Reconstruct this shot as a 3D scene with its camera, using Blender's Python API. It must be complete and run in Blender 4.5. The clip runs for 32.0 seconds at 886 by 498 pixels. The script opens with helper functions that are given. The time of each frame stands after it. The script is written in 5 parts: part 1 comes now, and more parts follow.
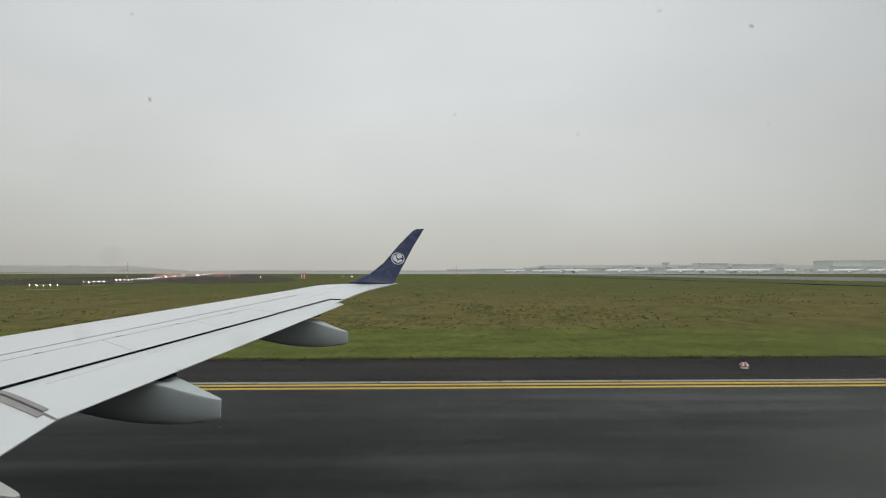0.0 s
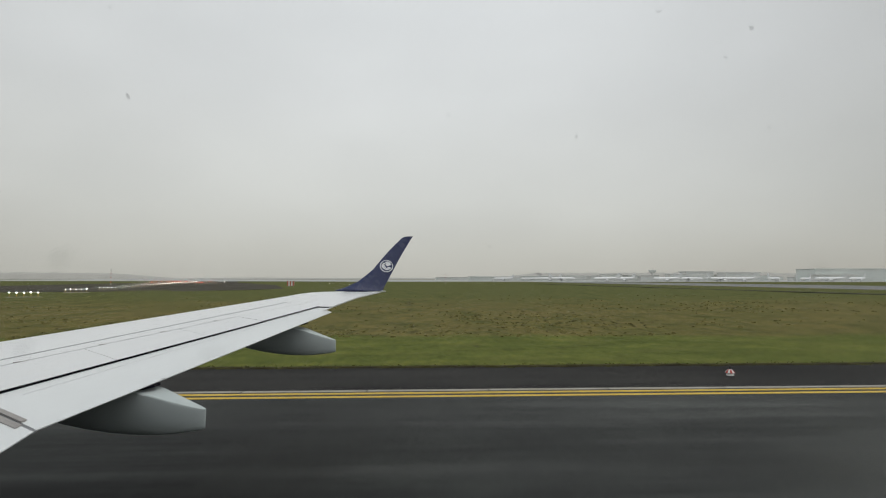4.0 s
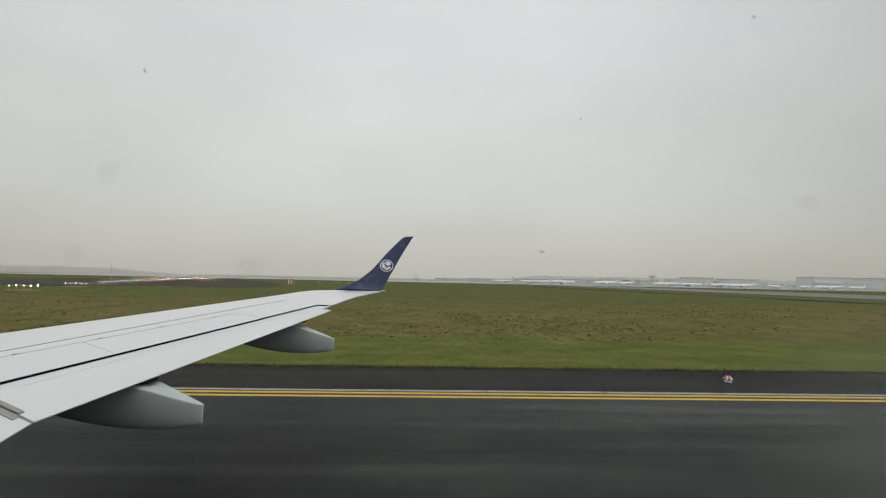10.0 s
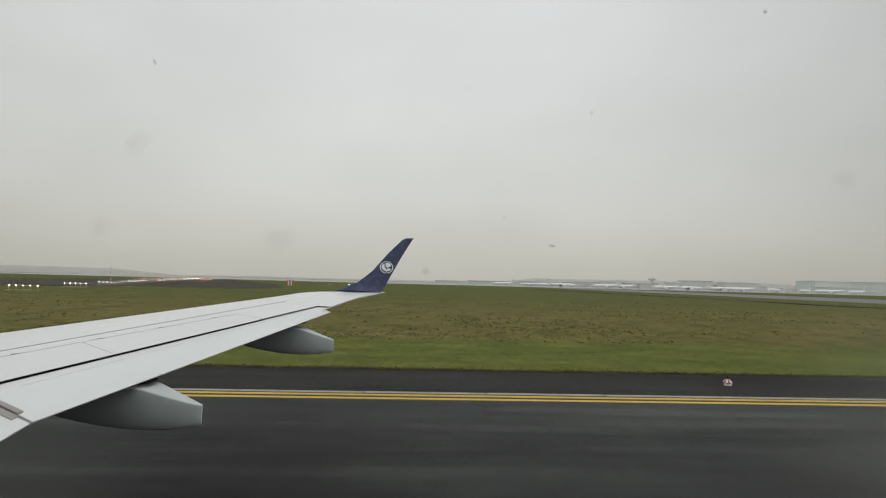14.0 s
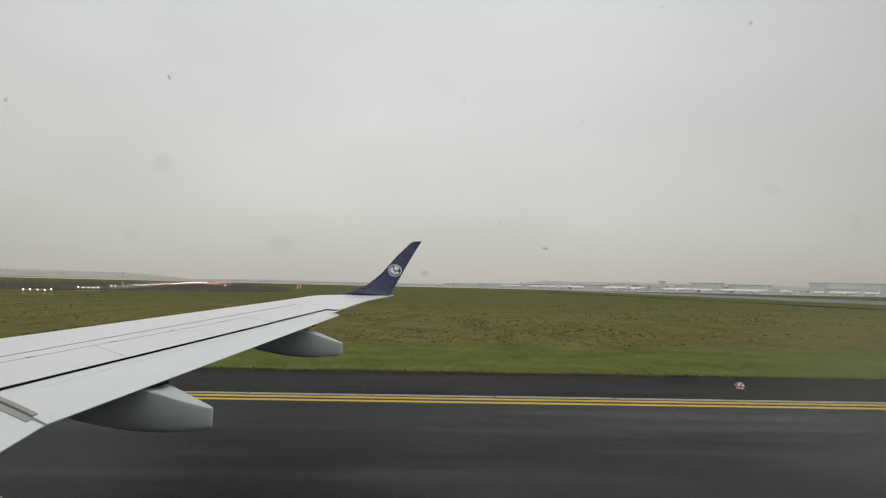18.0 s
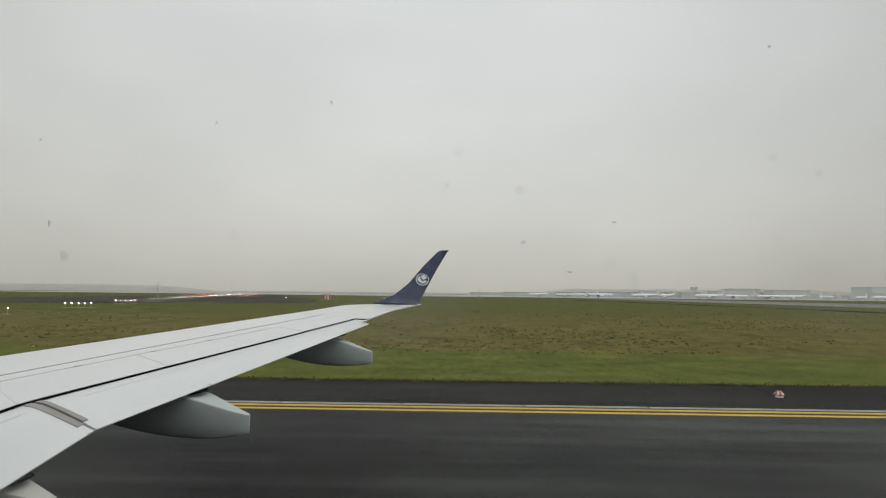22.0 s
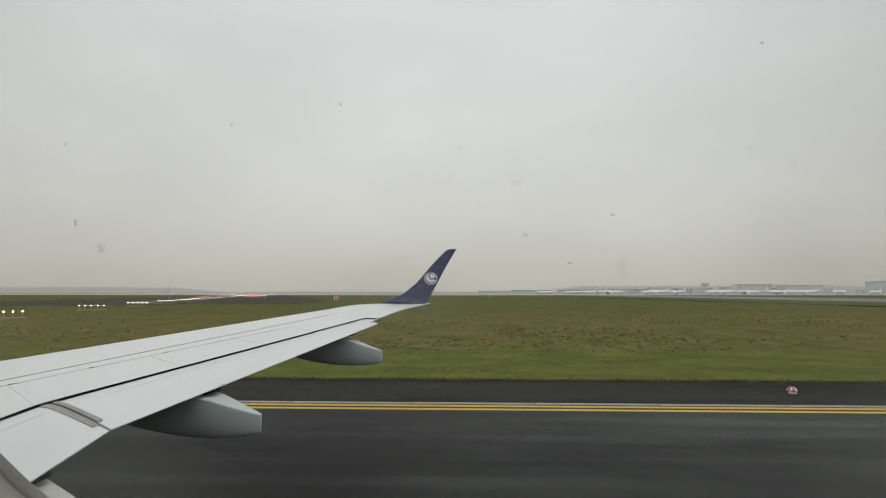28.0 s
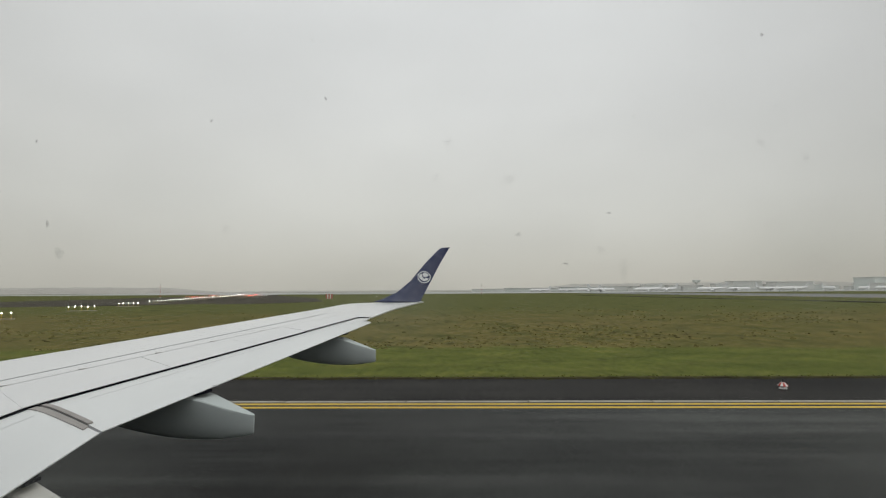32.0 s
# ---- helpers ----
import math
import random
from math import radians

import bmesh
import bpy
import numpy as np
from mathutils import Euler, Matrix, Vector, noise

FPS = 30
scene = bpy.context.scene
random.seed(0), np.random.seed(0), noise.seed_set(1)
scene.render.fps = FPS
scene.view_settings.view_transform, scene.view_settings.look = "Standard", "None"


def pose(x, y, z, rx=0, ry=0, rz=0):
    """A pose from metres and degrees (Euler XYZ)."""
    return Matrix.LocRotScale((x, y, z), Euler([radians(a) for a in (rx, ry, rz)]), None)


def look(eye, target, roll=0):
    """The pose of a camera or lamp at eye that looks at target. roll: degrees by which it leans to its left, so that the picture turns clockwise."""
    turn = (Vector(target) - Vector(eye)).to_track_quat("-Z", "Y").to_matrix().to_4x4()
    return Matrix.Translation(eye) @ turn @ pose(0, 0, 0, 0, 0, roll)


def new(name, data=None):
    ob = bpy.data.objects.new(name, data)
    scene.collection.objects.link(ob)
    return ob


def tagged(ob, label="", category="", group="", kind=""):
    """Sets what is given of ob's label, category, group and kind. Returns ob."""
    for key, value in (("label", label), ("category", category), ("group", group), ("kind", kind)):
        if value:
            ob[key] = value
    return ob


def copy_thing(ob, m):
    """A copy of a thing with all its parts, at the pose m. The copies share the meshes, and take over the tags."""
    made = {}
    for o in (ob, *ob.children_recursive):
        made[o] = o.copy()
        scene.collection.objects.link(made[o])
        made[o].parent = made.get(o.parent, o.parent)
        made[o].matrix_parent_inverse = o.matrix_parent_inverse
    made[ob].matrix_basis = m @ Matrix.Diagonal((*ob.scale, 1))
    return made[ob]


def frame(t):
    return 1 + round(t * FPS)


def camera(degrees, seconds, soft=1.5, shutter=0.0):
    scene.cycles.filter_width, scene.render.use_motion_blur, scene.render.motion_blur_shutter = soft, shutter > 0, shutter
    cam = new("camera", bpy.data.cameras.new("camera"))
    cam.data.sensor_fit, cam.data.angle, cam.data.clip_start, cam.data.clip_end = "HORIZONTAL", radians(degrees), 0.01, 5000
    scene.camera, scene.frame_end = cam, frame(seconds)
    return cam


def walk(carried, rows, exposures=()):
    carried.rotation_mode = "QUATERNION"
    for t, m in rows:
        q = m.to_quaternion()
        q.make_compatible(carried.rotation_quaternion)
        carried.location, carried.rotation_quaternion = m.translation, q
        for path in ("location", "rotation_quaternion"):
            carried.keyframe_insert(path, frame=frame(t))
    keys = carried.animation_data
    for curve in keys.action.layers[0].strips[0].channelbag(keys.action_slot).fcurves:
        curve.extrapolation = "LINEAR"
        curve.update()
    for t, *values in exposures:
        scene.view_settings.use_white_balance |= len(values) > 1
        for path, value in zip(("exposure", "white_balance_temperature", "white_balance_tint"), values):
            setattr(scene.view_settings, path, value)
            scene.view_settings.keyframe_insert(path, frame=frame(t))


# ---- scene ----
cam = camera(83.0, 32.0, 1.1)
PATH = [
    (0, 0.0281, 0.0962, 3.2147, 92.554, 0.010, -1.226),
    (0.5, 0.0315, 0.0849, 3.2119, 92.671, 0.087, -1.321),
    (1, 0.0374, 0.0823, 3.2119, 92.771, 0.130, -1.521),
    (1.5, 0.0367, 0.0814, 3.2135, 93.024, 0.245, -1.800),
    (2, 0.0362, 0.0876, 3.2137, 93.269, 0.076, -2.089),
    (2.5, 0.0326, 0.0960, 3.2148, 93.412, 0.063, -2.308),
    (3, 0.0282, 0.1006, 3.2138, 93.442, -0.014, -2.477),
    (3.5, 0.0266, 0.1032, 3.2146, 93.421, -0.028, -2.538),
    (5.5, 0.0276, 0.1031, 3.2118, 93.458, -0.348, -2.507),
    (6, 0.0277, 0.1002, 3.2104, 93.393, -0.523, -2.579),
    (6.5, 0.0302, 0.1040, 3.2093, 93.333, -0.615, -2.571),
    (7, 0.0305, 0.1039, 3.2097, 93.339, -0.646, -2.542),
    (7.5, 0.0287, 0.1015, 3.2096, 93.326, -0.699, -2.502),
    (8, 0.0276, 0.0992, 3.2099, 93.355, -0.811, -2.499),
    (8.5, 0.0273, 0.0992, 3.2083, 93.351, -0.937, -2.547),
    (9, 0.0265, 0.0997, 3.2087, 93.462, -0.907, -2.575),
    (9.5, 0.0275, 0.1027, 3.2081, 93.489, -1.046, -2.574),
    (10, 0.0250, 0.0998, 3.2061, 93.549, -1.168, -2.554),
    (10.5, 0.0241, 0.1007, 3.2043, 93.546, -1.225, -2.441),
    (11, 0.0227, 0.1009, 3.2032, 93.536, -1.260, -2.305),
    (11.5, 0.0221, 0.0995, 3.2034, 93.611, -1.262, -2.314),
    (12, 0.0222, 0.1014, 3.2031, 93.607, -1.294, -2.432),
    (12.5, 0.0225, 0.1027, 3.2025, 93.710, -1.331, -2.564),
    (13, 0.0218, 0.1018, 3.2025, 93.723, -1.403, -2.619),
    (13.5, 0.0233, 0.1032, 3.2039, 93.729, -1.435, -2.642),
    (14, 0.0219, 0.1009, 3.2033, 93.787, -1.448, -2.582),
    (14.5, 0.0239, 0.1049, 3.2021, 93.797, -1.522, -2.486),
    (16.5, 0.0211, 0.1018, 3.2025, 93.984, -1.495, -2.204),
    (17, 0.0215, 0.0991, 3.2009, 94.043, -1.646, -2.101),
    (17.5, 0.0218, 0.0934, 3.2034, 94.160, -1.303, -1.878),
    (18, 0.0250, 0.0924, 3.2029, 94.093, -1.281, -1.606),
    (18.5, 0.0226, 0.0868, 3.2031, 94.259, -1.121, -1.250),
    (19, 0.0236, 0.0891, 3.2004, 94.085, -1.418, -0.912),
    (19.5, 0.0221, 0.0862, 3.2014, 94.311, -1.380, -0.685),
    (20, 0.0233, 0.0877, 3.1994, 94.509, -1.595, -0.446),
    (20.5, 0.0153, 0.0738, 3.1927, 94.804, -1.534, -0.122),
    (21, 0.0066, 0.0598, 3.1874, 94.874, -1.296, 0.302),
    (21.5, -0.0010, 0.0480, 3.1845, 94.992, -0.988, 0.844),
    (22, -0.0071, 0.0358, 3.1830, 95.110, -0.603, 1.369),
    (22.5, -0.0051, 0.0272, 3.1823, 95.175, -0.492, 1.781),
    (23, -0.0034, 0.0204, 3.1816, 95.200, -0.420, 2.168),
    (23.5, -0.0028, 0.0205, 3.1793, 95.196, -0.656, 2.572),
    (24, -0.0060, 0.0177, 3.1765, 95.128, -0.777, 2.995),
    (24.5, -0.0075, 0.0092, 3.1757, 95.080, -0.786, 3.500),
    (25, -0.0056, 0.0066, 3.1760, 94.881, -0.752, 3.881),
    (25.5, -0.0110, -0.0034, 3.1739, 94.870, -0.781, 4.006),
    (27.5, -0.0069, 0.0217, 3.1822, 94.896, -0.279, 2.785),
    (28, -0.0056, 0.0259, 3.1796, 94.982, 0.017, 2.356),
    (28.5, 0.0007, 0.0256, 3.1774, 94.887, 0.043, 2.078),
    (29, 0.0067, 0.0223, 3.1788, 94.800, 0.217, 2.006),
    (29.5, 0.0097, 0.0173, 3.1815, 94.679, 0.279, 2.008),
    (30, 0.0111, 0.0159, 3.1829, 94.692, 0.335, 2.009),
    (30.5, 0.0109, 0.0181, 3.1809, 94.738, 0.309, 1.925),
    (31, 0.0076, 0.0215, 3.1787, 94.786, 0.352, 1.838),
    (31.5, 0.0020, 0.0272, 3.1800, 94.777, 0.420, 1.751),
    (32, -0.0047, 0.0351, 3.1813, 94.800, 0.379, 1.600),
]
walk(cam, [(t, pose(x, y, z, rx, ry, rz)) for t, x, y, z, rx, ry, rz in PATH],
     [(0, 0.04, 6330, 10), (3, 0.04, 6350, 10), (9, 0.04, 6420, 10), (14, 0.03, 6480, 10), (20, 0.01, 6500, 10), (32, 0.0, 6500, 10)])

# ---------------------------------------------------------------- world and light
world = bpy.data.worlds.new("overcast")
scene.world = world
world.use_nodes = True
wt = world.node_tree
wt.nodes.clear()
w_out = wt.nodes.new("ShaderNodeOutputWorld")
w_bg = wt.nodes.new("ShaderNodeBackground")
w_co = wt.nodes.new("ShaderNodeTexCoord")
w_sep = wt.nodes.new("ShaderNodeSeparateXYZ")
wt.links.new(w_co.outputs["Generated"], w_sep.inputs[0])
w_ramp = wt.nodes.new("ShaderNodeValToRGB")          # cloud deck, horizon to zenith
els = w_ramp.color_ramp.elements
els[0].position, els[0].color = 0.0, (0.486, 0.474, 0.427, 1)
els[1].position, els[1].color = 1.0, (0.622, 0.66, 0.682, 1)
for p, c in ((0.06, (0.549, 0.541, 0.494)), (0.16, (0.625, 0.627, 0.593)), (0.34, (0.680, 0.690, 0.680)), (0.55, (0.712, 0.728, 0.732))):
    e = els.new(p)
    e.color = (*c, 1)
wt.links.new(w_sep.outputs["Z"], w_ramp.inputs[0])
w_map = wt.nodes.new("ShaderNodeMapping")
w_map.inputs["Scale"].default_value = (1.0, 1.0, 2.2)
wt.links.new(w_co.outputs["Generated"], w_map.inputs[0])
w_noise = wt.nodes.new("ShaderNodeTexNoise")
w_noise.inputs["Scale"].default_value = 2.1
w_noise.inputs["Detail"].default_value = 4
w_noise.inputs["Roughness"].default_value = 0.45
wt.links.new(w_map.outputs[0], w_noise.inputs["Vector"])
w_amt = wt.nodes.new("ShaderNodeMapRange")
w_amt.inputs["From Min"].default_value, w_amt.inputs["From Max"].default_value = 0.3, 0.7
w_amt.inputs["To Min"].default_value, w_amt.inputs["To Max"].default_value = 1.0, 1.12
wt.links.new(w_noise.outputs[0], w_amt.inputs[0])
w_side = wt.nodes.new("ShaderNodeMath")               # the deck is a little thicker to both sides
w_side.operation = "MULTIPLY_ADD"
w_side.inputs[1].default_value = -0.20
w_sq = wt.nodes.new("ShaderNodeMath")
w_sq.operation = "MULTIPLY"
wt.links.new(w_sep.outputs["X"], w_sq.inputs[0])
wt.links.new(w_sep.outputs["X"], w_sq.inputs[1])
wt.links.new(w_sq.outputs[0], w_side.inputs[0])
wt.links.new(w_amt.outputs[0], w_side.inputs[2])
w_mul = wt.nodes.new("ShaderNodeVectorMath")
w_mul.operation = "SCALE"
wt.links.new(w_ramp.outputs[0], w_mul.inputs[0])
w_pos = wt.nodes.new("ShaderNodeMath")                # and thickest over the apron
w_pos.operation = "MAXIMUM"
w_pos.inputs[1].default_value = 0.0
wt.links.new(w_sep.outputs["X"], w_pos.inputs[0])
w_pos2 = wt.nodes.new("ShaderNodeMath")
w_pos2.operation = "MULTIPLY"
wt.links.new(w_pos.outputs[0], w_pos2.inputs[0])
wt.links.new(w_pos.outputs[0], w_pos2.inputs[1])
w_side2 = wt.nodes.new("ShaderNodeMath")
w_side2.operation = "MULTIPLY_ADD"
w_side2.inputs[1].default_value = -0.23
wt.links.new(w_pos2.outputs[0], w_side2.inputs[0])
wt.links.new(w_side.outputs[0], w_side2.inputs[2])
wt.links.new(w_side2.outputs[0], w_mul.inputs["Scale"])
w_sky = wt.nodes.new("ShaderNodeTexSky")             # the little of the clear sky that comes through
w_sky.sky_type, w_sky.sun_disc = "NISHITA", False
w_sky.sun_elevation, w_sky.sun_rotation = radians(38), radians(60)
w_dim = wt.nodes.new("ShaderNodeVectorMath")
w_dim.operation = "SCALE"
w_dim.inputs["Scale"].default_value = 0.05
wt.links.new(w_sky.outputs[0], w_dim.inputs[0])
w_mix = wt.nodes.new("ShaderNodeMix")
w_mix.data_type = "RGBA"
w_mix.inputs[0].default_value = 0.95
wt.links.new(w_dim.outputs[0], w_mix.inputs[6])
wt.links.new(w_mul.outputs[0], w_mix.inputs[7])
wt.links.new(w_mix.outputs[2], w_bg.inputs[0])
w_bg.inputs[1].default_value = 1.0
wt.links.new(w_bg.outputs[0], w_out.inputs[0])

sun_data = bpy.data.lights.new("sun", "SUN")
sun_data.energy, sun_data.angle, sun_data.color = 0.6, radians(40), (1.0, 0.97, 0.92)
sun = new("sun", sun_data)
sun.matrix_world = look((30, 10, 60), (0, 20, 0))


# ---------------------------------------------------------------- materials
def mat_base(name, rough=0.6, metal=0.0, spec=0.5):
    m = bpy.data.materials.new(name)
    m.use_nodes = True
    b = m.node_tree.nodes["Principled BSDF"]
    b.inputs["Roughness"].default_value = rough
    b.inputs["Metallic"].default_value = metal
    b.inputs["Specular IOR Level"].default_value = spec
    return m, m.node_tree, b


def noise_node(nt, scale, detail=4.0, rough=0.55, stretch=(1, 1, 1), space="Object"):
    co = nt.nodes.new("ShaderNodeTexCoord")
    mp = nt.nodes.new("ShaderNodeMapping")
    mp.inputs["Scale"].default_value = stretch
    nt.links.new(co.outputs[space], mp.inputs[0])
    n = nt.nodes.new("ShaderNodeTexNoise")
    n.inputs["Scale"].default_value = scale
    n.inputs["Detail"].default_value = detail
    n.inputs["Roughness"].default_value = rough
    nt.links.new(mp.outputs[0], n.inputs["Vector"])
    return n.outputs[0]


def ramp(nt, fac, stops):
    r = nt.nodes.new("ShaderNodeValToRGB")
    el = r.color_ramp.elements
    el[0].position, el[0].color = stops[0][0], (*stops[0][1], 1)
    el[1].position, el[1].color = stops[-1][0], (*stops[-1][1], 1)
    for p, c in stops[1:-1]:
        el.new(p).color = (*c, 1)
    nt.links.new(fac, r.inputs[0])
    return r.outputs[0]


def mix_rgb(nt, fac, a, b, blend="MIX"):
    n = nt.nodes.new("ShaderNodeMix")
    n.data_type, n.blend_type = "RGBA", blend
    for sock, v in ((n.inputs[0], fac), (n.inputs[6], a), (n.inputs[7], b)):
        if hasattr(v, "is_linked"):
            nt.links.new(v, sock)
        elif isinstance(v, (int, float)):
            sock.default_value = v
        else:
            sock.default_value = (*v, 1)
    return n.outputs[2]


def remap(nt, v, a, b, c, d):
    n = nt.nodes.new("ShaderNodeMapRange")
    for i, x in zip((1, 2, 3, 4), (a, b, c, d)):
        n.inputs[i].default_value = x
    nt.links.new(v, n.inputs[0])
    return n.outputs[0]


def bump(nt, b, height, strength=0.3, dist=0.01):
    n = nt.nodes.new("ShaderNodeBump")
    n.inputs["Strength"].default_value, n.inputs["Distance"].default_value = strength, dist
    nt.links.new(height, n.inputs["Height"])
    nt.links.new(n.outputs[0], b.inputs["Normal"])


def two_scale(name, c0, c1, rough=0.6, metal=0.0, big=0.8, small=25.0, wear=0.25, relief=0.15, stretch=(1, 1, 1), spec=0.5):
    """A surface whose colour wanders between c0 and c1 at a large scale, with fine grain and relief."""
    m, nt, b = mat_base(name, rough, metal, spec)
    large = noise_node(nt, big, 4, 0.55, stretch)
    fine = noise_node(nt, small, 5, 0.6, stretch)
    col = ramp(nt, large, [(0.3, c0), (0.7, c1)])
    grain = ramp(nt, fine, [(0.3, (1 - wear,) * 3), (0.7, (1, 1, 1))])
    nt.links.new(mix_rgb(nt, 1.0, col, grain, "MULTIPLY"), b.inputs["Base Color"])
    nt.links.new(remap(nt, fine, 0.3, 0.7, max(rough - 0.1, 0.05), min(rough + 0.1, 1)), b.inputs["Roughness"])
    bump(nt, b, fine, relief, 0.005)
    return m


def glow(name, colour, strength):
    m, nt, b = mat_base(name, 0.4)
    b.inputs["Base Color"].default_value = (*colour, 1)
    b.inputs["Emission Color"].default_value = (*colour, 1)
    b.inputs["Emission Strength"].default_value = strength
    return m


def make_asphalt(name, dark, light, wet_lo, wet_hi, spec=0.16):
    m, nt, b = mat_base(name, 0.5, 0, spec)
    patch = noise_node(nt, 0.10, 5, 0.6, (0.30, 1.1, 1))
    streak = noise_node(nt, 0.9, 5, 0.65, (0.05, 1.2, 1))
    fine = noise_node(nt, 18.0, 4, 0.65)
    grit = noise_node(nt, 140.0, 2, 0.5)
    base = ramp(nt, patch, [(0.34, dark), (0.66, light)])
    base = mix_rgb(nt, 1.0, base, ramp(nt, streak, [(0.3, (0.70, 0.72, 0.74)), (0.5, (1.0, 1.0, 1.0)), (0.7, (1.24, 1.23, 1.20))]), "MULTIPLY")
    base = mix_rgb(nt, 1.0, base, ramp(nt, fine, [(0.3, (0.82, 0.82, 0.82)), (0.7, (1.12, 1.12, 1.12))]), "MULTIPLY")
    blotch = noise_node(nt, 0.42, 6, 0.66, (0.45, 0.45, 1))
    base = mix_rgb(nt, 1.0, base, ramp(nt, blotch, [(0.34, (0.68, 0.70, 0.71)), (0.5, (1.0, 1.0, 1.0)), (0.68, (1.36, 1.37, 1.33))]), "MULTIPLY")
    crumb = noise_node(nt, 3.2, 5, 0.7, (0.6, 0.35, 1))
    base = mix_rgb(nt, 1.0, base, ramp(nt, crumb, [(0.32, (0.72, 0.72, 0.72)), (0.5, (1.0, 1.0, 1.0)), (0.70, (1.34, 1.34, 1.31))]), "MULTIPLY")
    nt.links.new(base, b.inputs["Base Color"])
    wet = mix_rgb(nt, 0.5, ramp(nt, patch, [(0.35, (0, 0, 0)), (0.62, (1, 1, 1))]), ramp(nt, streak, [(0.3, (0, 0, 0)), (0.7, (1, 1, 1))]))
    nt.links.new(remap(nt, wet, 0, 1, wet_hi, wet_lo), b.inputs["Roughness"])
    bump(nt, b, grit, 0.25, 0.004)
    return m


asphalt = make_asphalt("wet_asphalt", (0.0050, 0.0059, 0.0054), (0.0338, 0.0365, 0.0338), 0.42, 0.80, 0.14)
asphalt_shoulder = make_asphalt("shoulder_asphalt", (0.0085, 0.0078, 0.0068), (0.021, 0.0192, 0.0172), 0.65, 0.9)
runway_dark = make_asphalt("runway_end_asphalt", (0.050, 0.045, 0.034), (0.090, 0.080, 0.062), 0.8, 0.95, 0.04)
asphalt_grey = make_asphalt("runway_asphalt", (0.13, 0.13, 0.135), (0.19, 0.19, 0.19), 0.45, 0.7)
concrete = two_scale("channel_concrete", (0.32, 0.295, 0.25), (0.46, 0.43, 0.37), 0.8, 0, 1.5, 30, 0.3, 0.3)
apron_concrete = two_scale("apron_concrete", (0.36, 0.36, 0.35), (0.44, 0.44, 0.42), 0.8, 0, 0.02, 3, 0.15, 0.1)
yellow_paint = two_scale("yellow_marking_paint", (0.70, 0.445, 0.018), (0.82, 0.535, 0.035), 0.6, 0, 1.2, 22, 0.4, 0.2)
wing_white = two_scale("wing_white_paint", (0.742, 0.742, 0.742), (0.80, 0.797, 0.787), 0.38, 0, 0.9, 9, 0.05, 0.01, (1, 0.25, 1))
flap_white = two_scale("flap_white_paint", (0.725, 0.738, 0.735), (0.78, 0.79, 0.782), 0.40, 0, 1.1, 8, 0.06, 0.01, (1, 0.3, 1))
fairing_grey = two_scale("fairing_grey_paint", (0.50, 0.545, 0.54), (0.57, 0.615, 0.605), 0.6, 0, 1.3, 10, 0.06, 0.01, spec=0.10)
seal_grey = two_scale("seal_rubber", (0.34, 0.315, 0.295), (0.42, 0.39, 0.37), 0.6, 0, 3, 30, 0.2, 0.1)
joint_grey = two_scale("joint_sealant", (0.22, 0.225, 0.23), (0.30, 0.305, 0.31), 0.6, 0, 3, 20, 0.2, 0.05)
belly_grey = two_scale("belly_low_bounce_grey", (0.10, 0.105, 0.12), (0.14, 0.145, 0.16), 0.5, 0, 1.3, 10, 0.1, 0.02, spec=0.3)
flap_line = two_scale("flap_joint_sealant", (0.62, 0.63, 0.63), (0.70, 0.71, 0.71), 0.6, 0, 3, 20, 0.15, 0.05)
# warmer version of the fairing colour, for the inboard one
fairing_warm = two_scale("fairing_beige", (0.53, 0.52, 0.48), (0.60, 0.585, 0.54), 0.45, 0, 1.3, 10, 0.08, 0.01)
bezel_grey = two_scale("bezel_plastic", (0.42, 0.40, 0.37), (0.56, 0.535, 0.50), 0.6, 0, 6, 60, 0.15, 0.1)
shade_bracket_dark = two_scale("cove_shade_and_bracket", (0.006, 0.006, 0.012), (0.011, 0.011, 0.018), 0.8, 0, 3, 20, 0.2, 0.05, spec=0.08)
winglet_blue = two_scale("winglet_blue_paint", (0.014, 0.021, 0.078), (0.017, 0.026, 0.090), 0.26, 0, 0.9, 5, 0.03, 0.0)
emblem_white = two_scale("emblem_white", (0.72, 0.73, 0.75), (0.78, 0.79, 0.8), 0.35, 0, 3, 20, 0.03, 0.01)
liner = two_scale("cabin_liner_plastic", (0.77, 0.735, 0.68), (0.83, 0.795, 0.74), 0.55, 0, 4, 60, 0.06, 0.05)
liner_dark = two_scale("cabin_shade_cloth", (0.25, 0.25, 0.26), (0.32, 0.32, 0.33), 0.9, 0, 2, 30, 0.2, 0.1)
red_paint = two_scale("red_paint", (0.52, 0.05, 0.03), (0.62, 0.08, 0.05), 0.5, 0, 1.5, 20, 0.2, 0.05)
hut_red = two_scale("faded_orange_red_paint", (0.46, 0.14, 0.09), (0.56, 0.18, 0.12), 0.6, 0, 1.5, 20, 0.15, 0.05)
white_paint = two_scale("white_paint", (0.70, 0.70, 0.68), (0.80, 0.80, 0.78), 0.5, 0, 1.5, 20, 0.1, 0.05)
post_yellow = two_scale("post_yellow_paint", (0.55, 0.34, 0.03), (0.68, 0.45, 0.05), 0.5, 0, 2, 20, 0.2, 0.05)
lamp_metal = two_scale("lamp_metal", (0.20, 0.20, 0.20), (0.28, 0.28, 0.28), 0.45, 0.6, 3, 30, 0.2, 0.1)
lamp_white = glow("lamp_white_glow", (1.0, 0.94, 0.82), 26.0)
lamp_red = glow("lamp_red_glow", (1.0, 0.10, 0.06), 16.0)
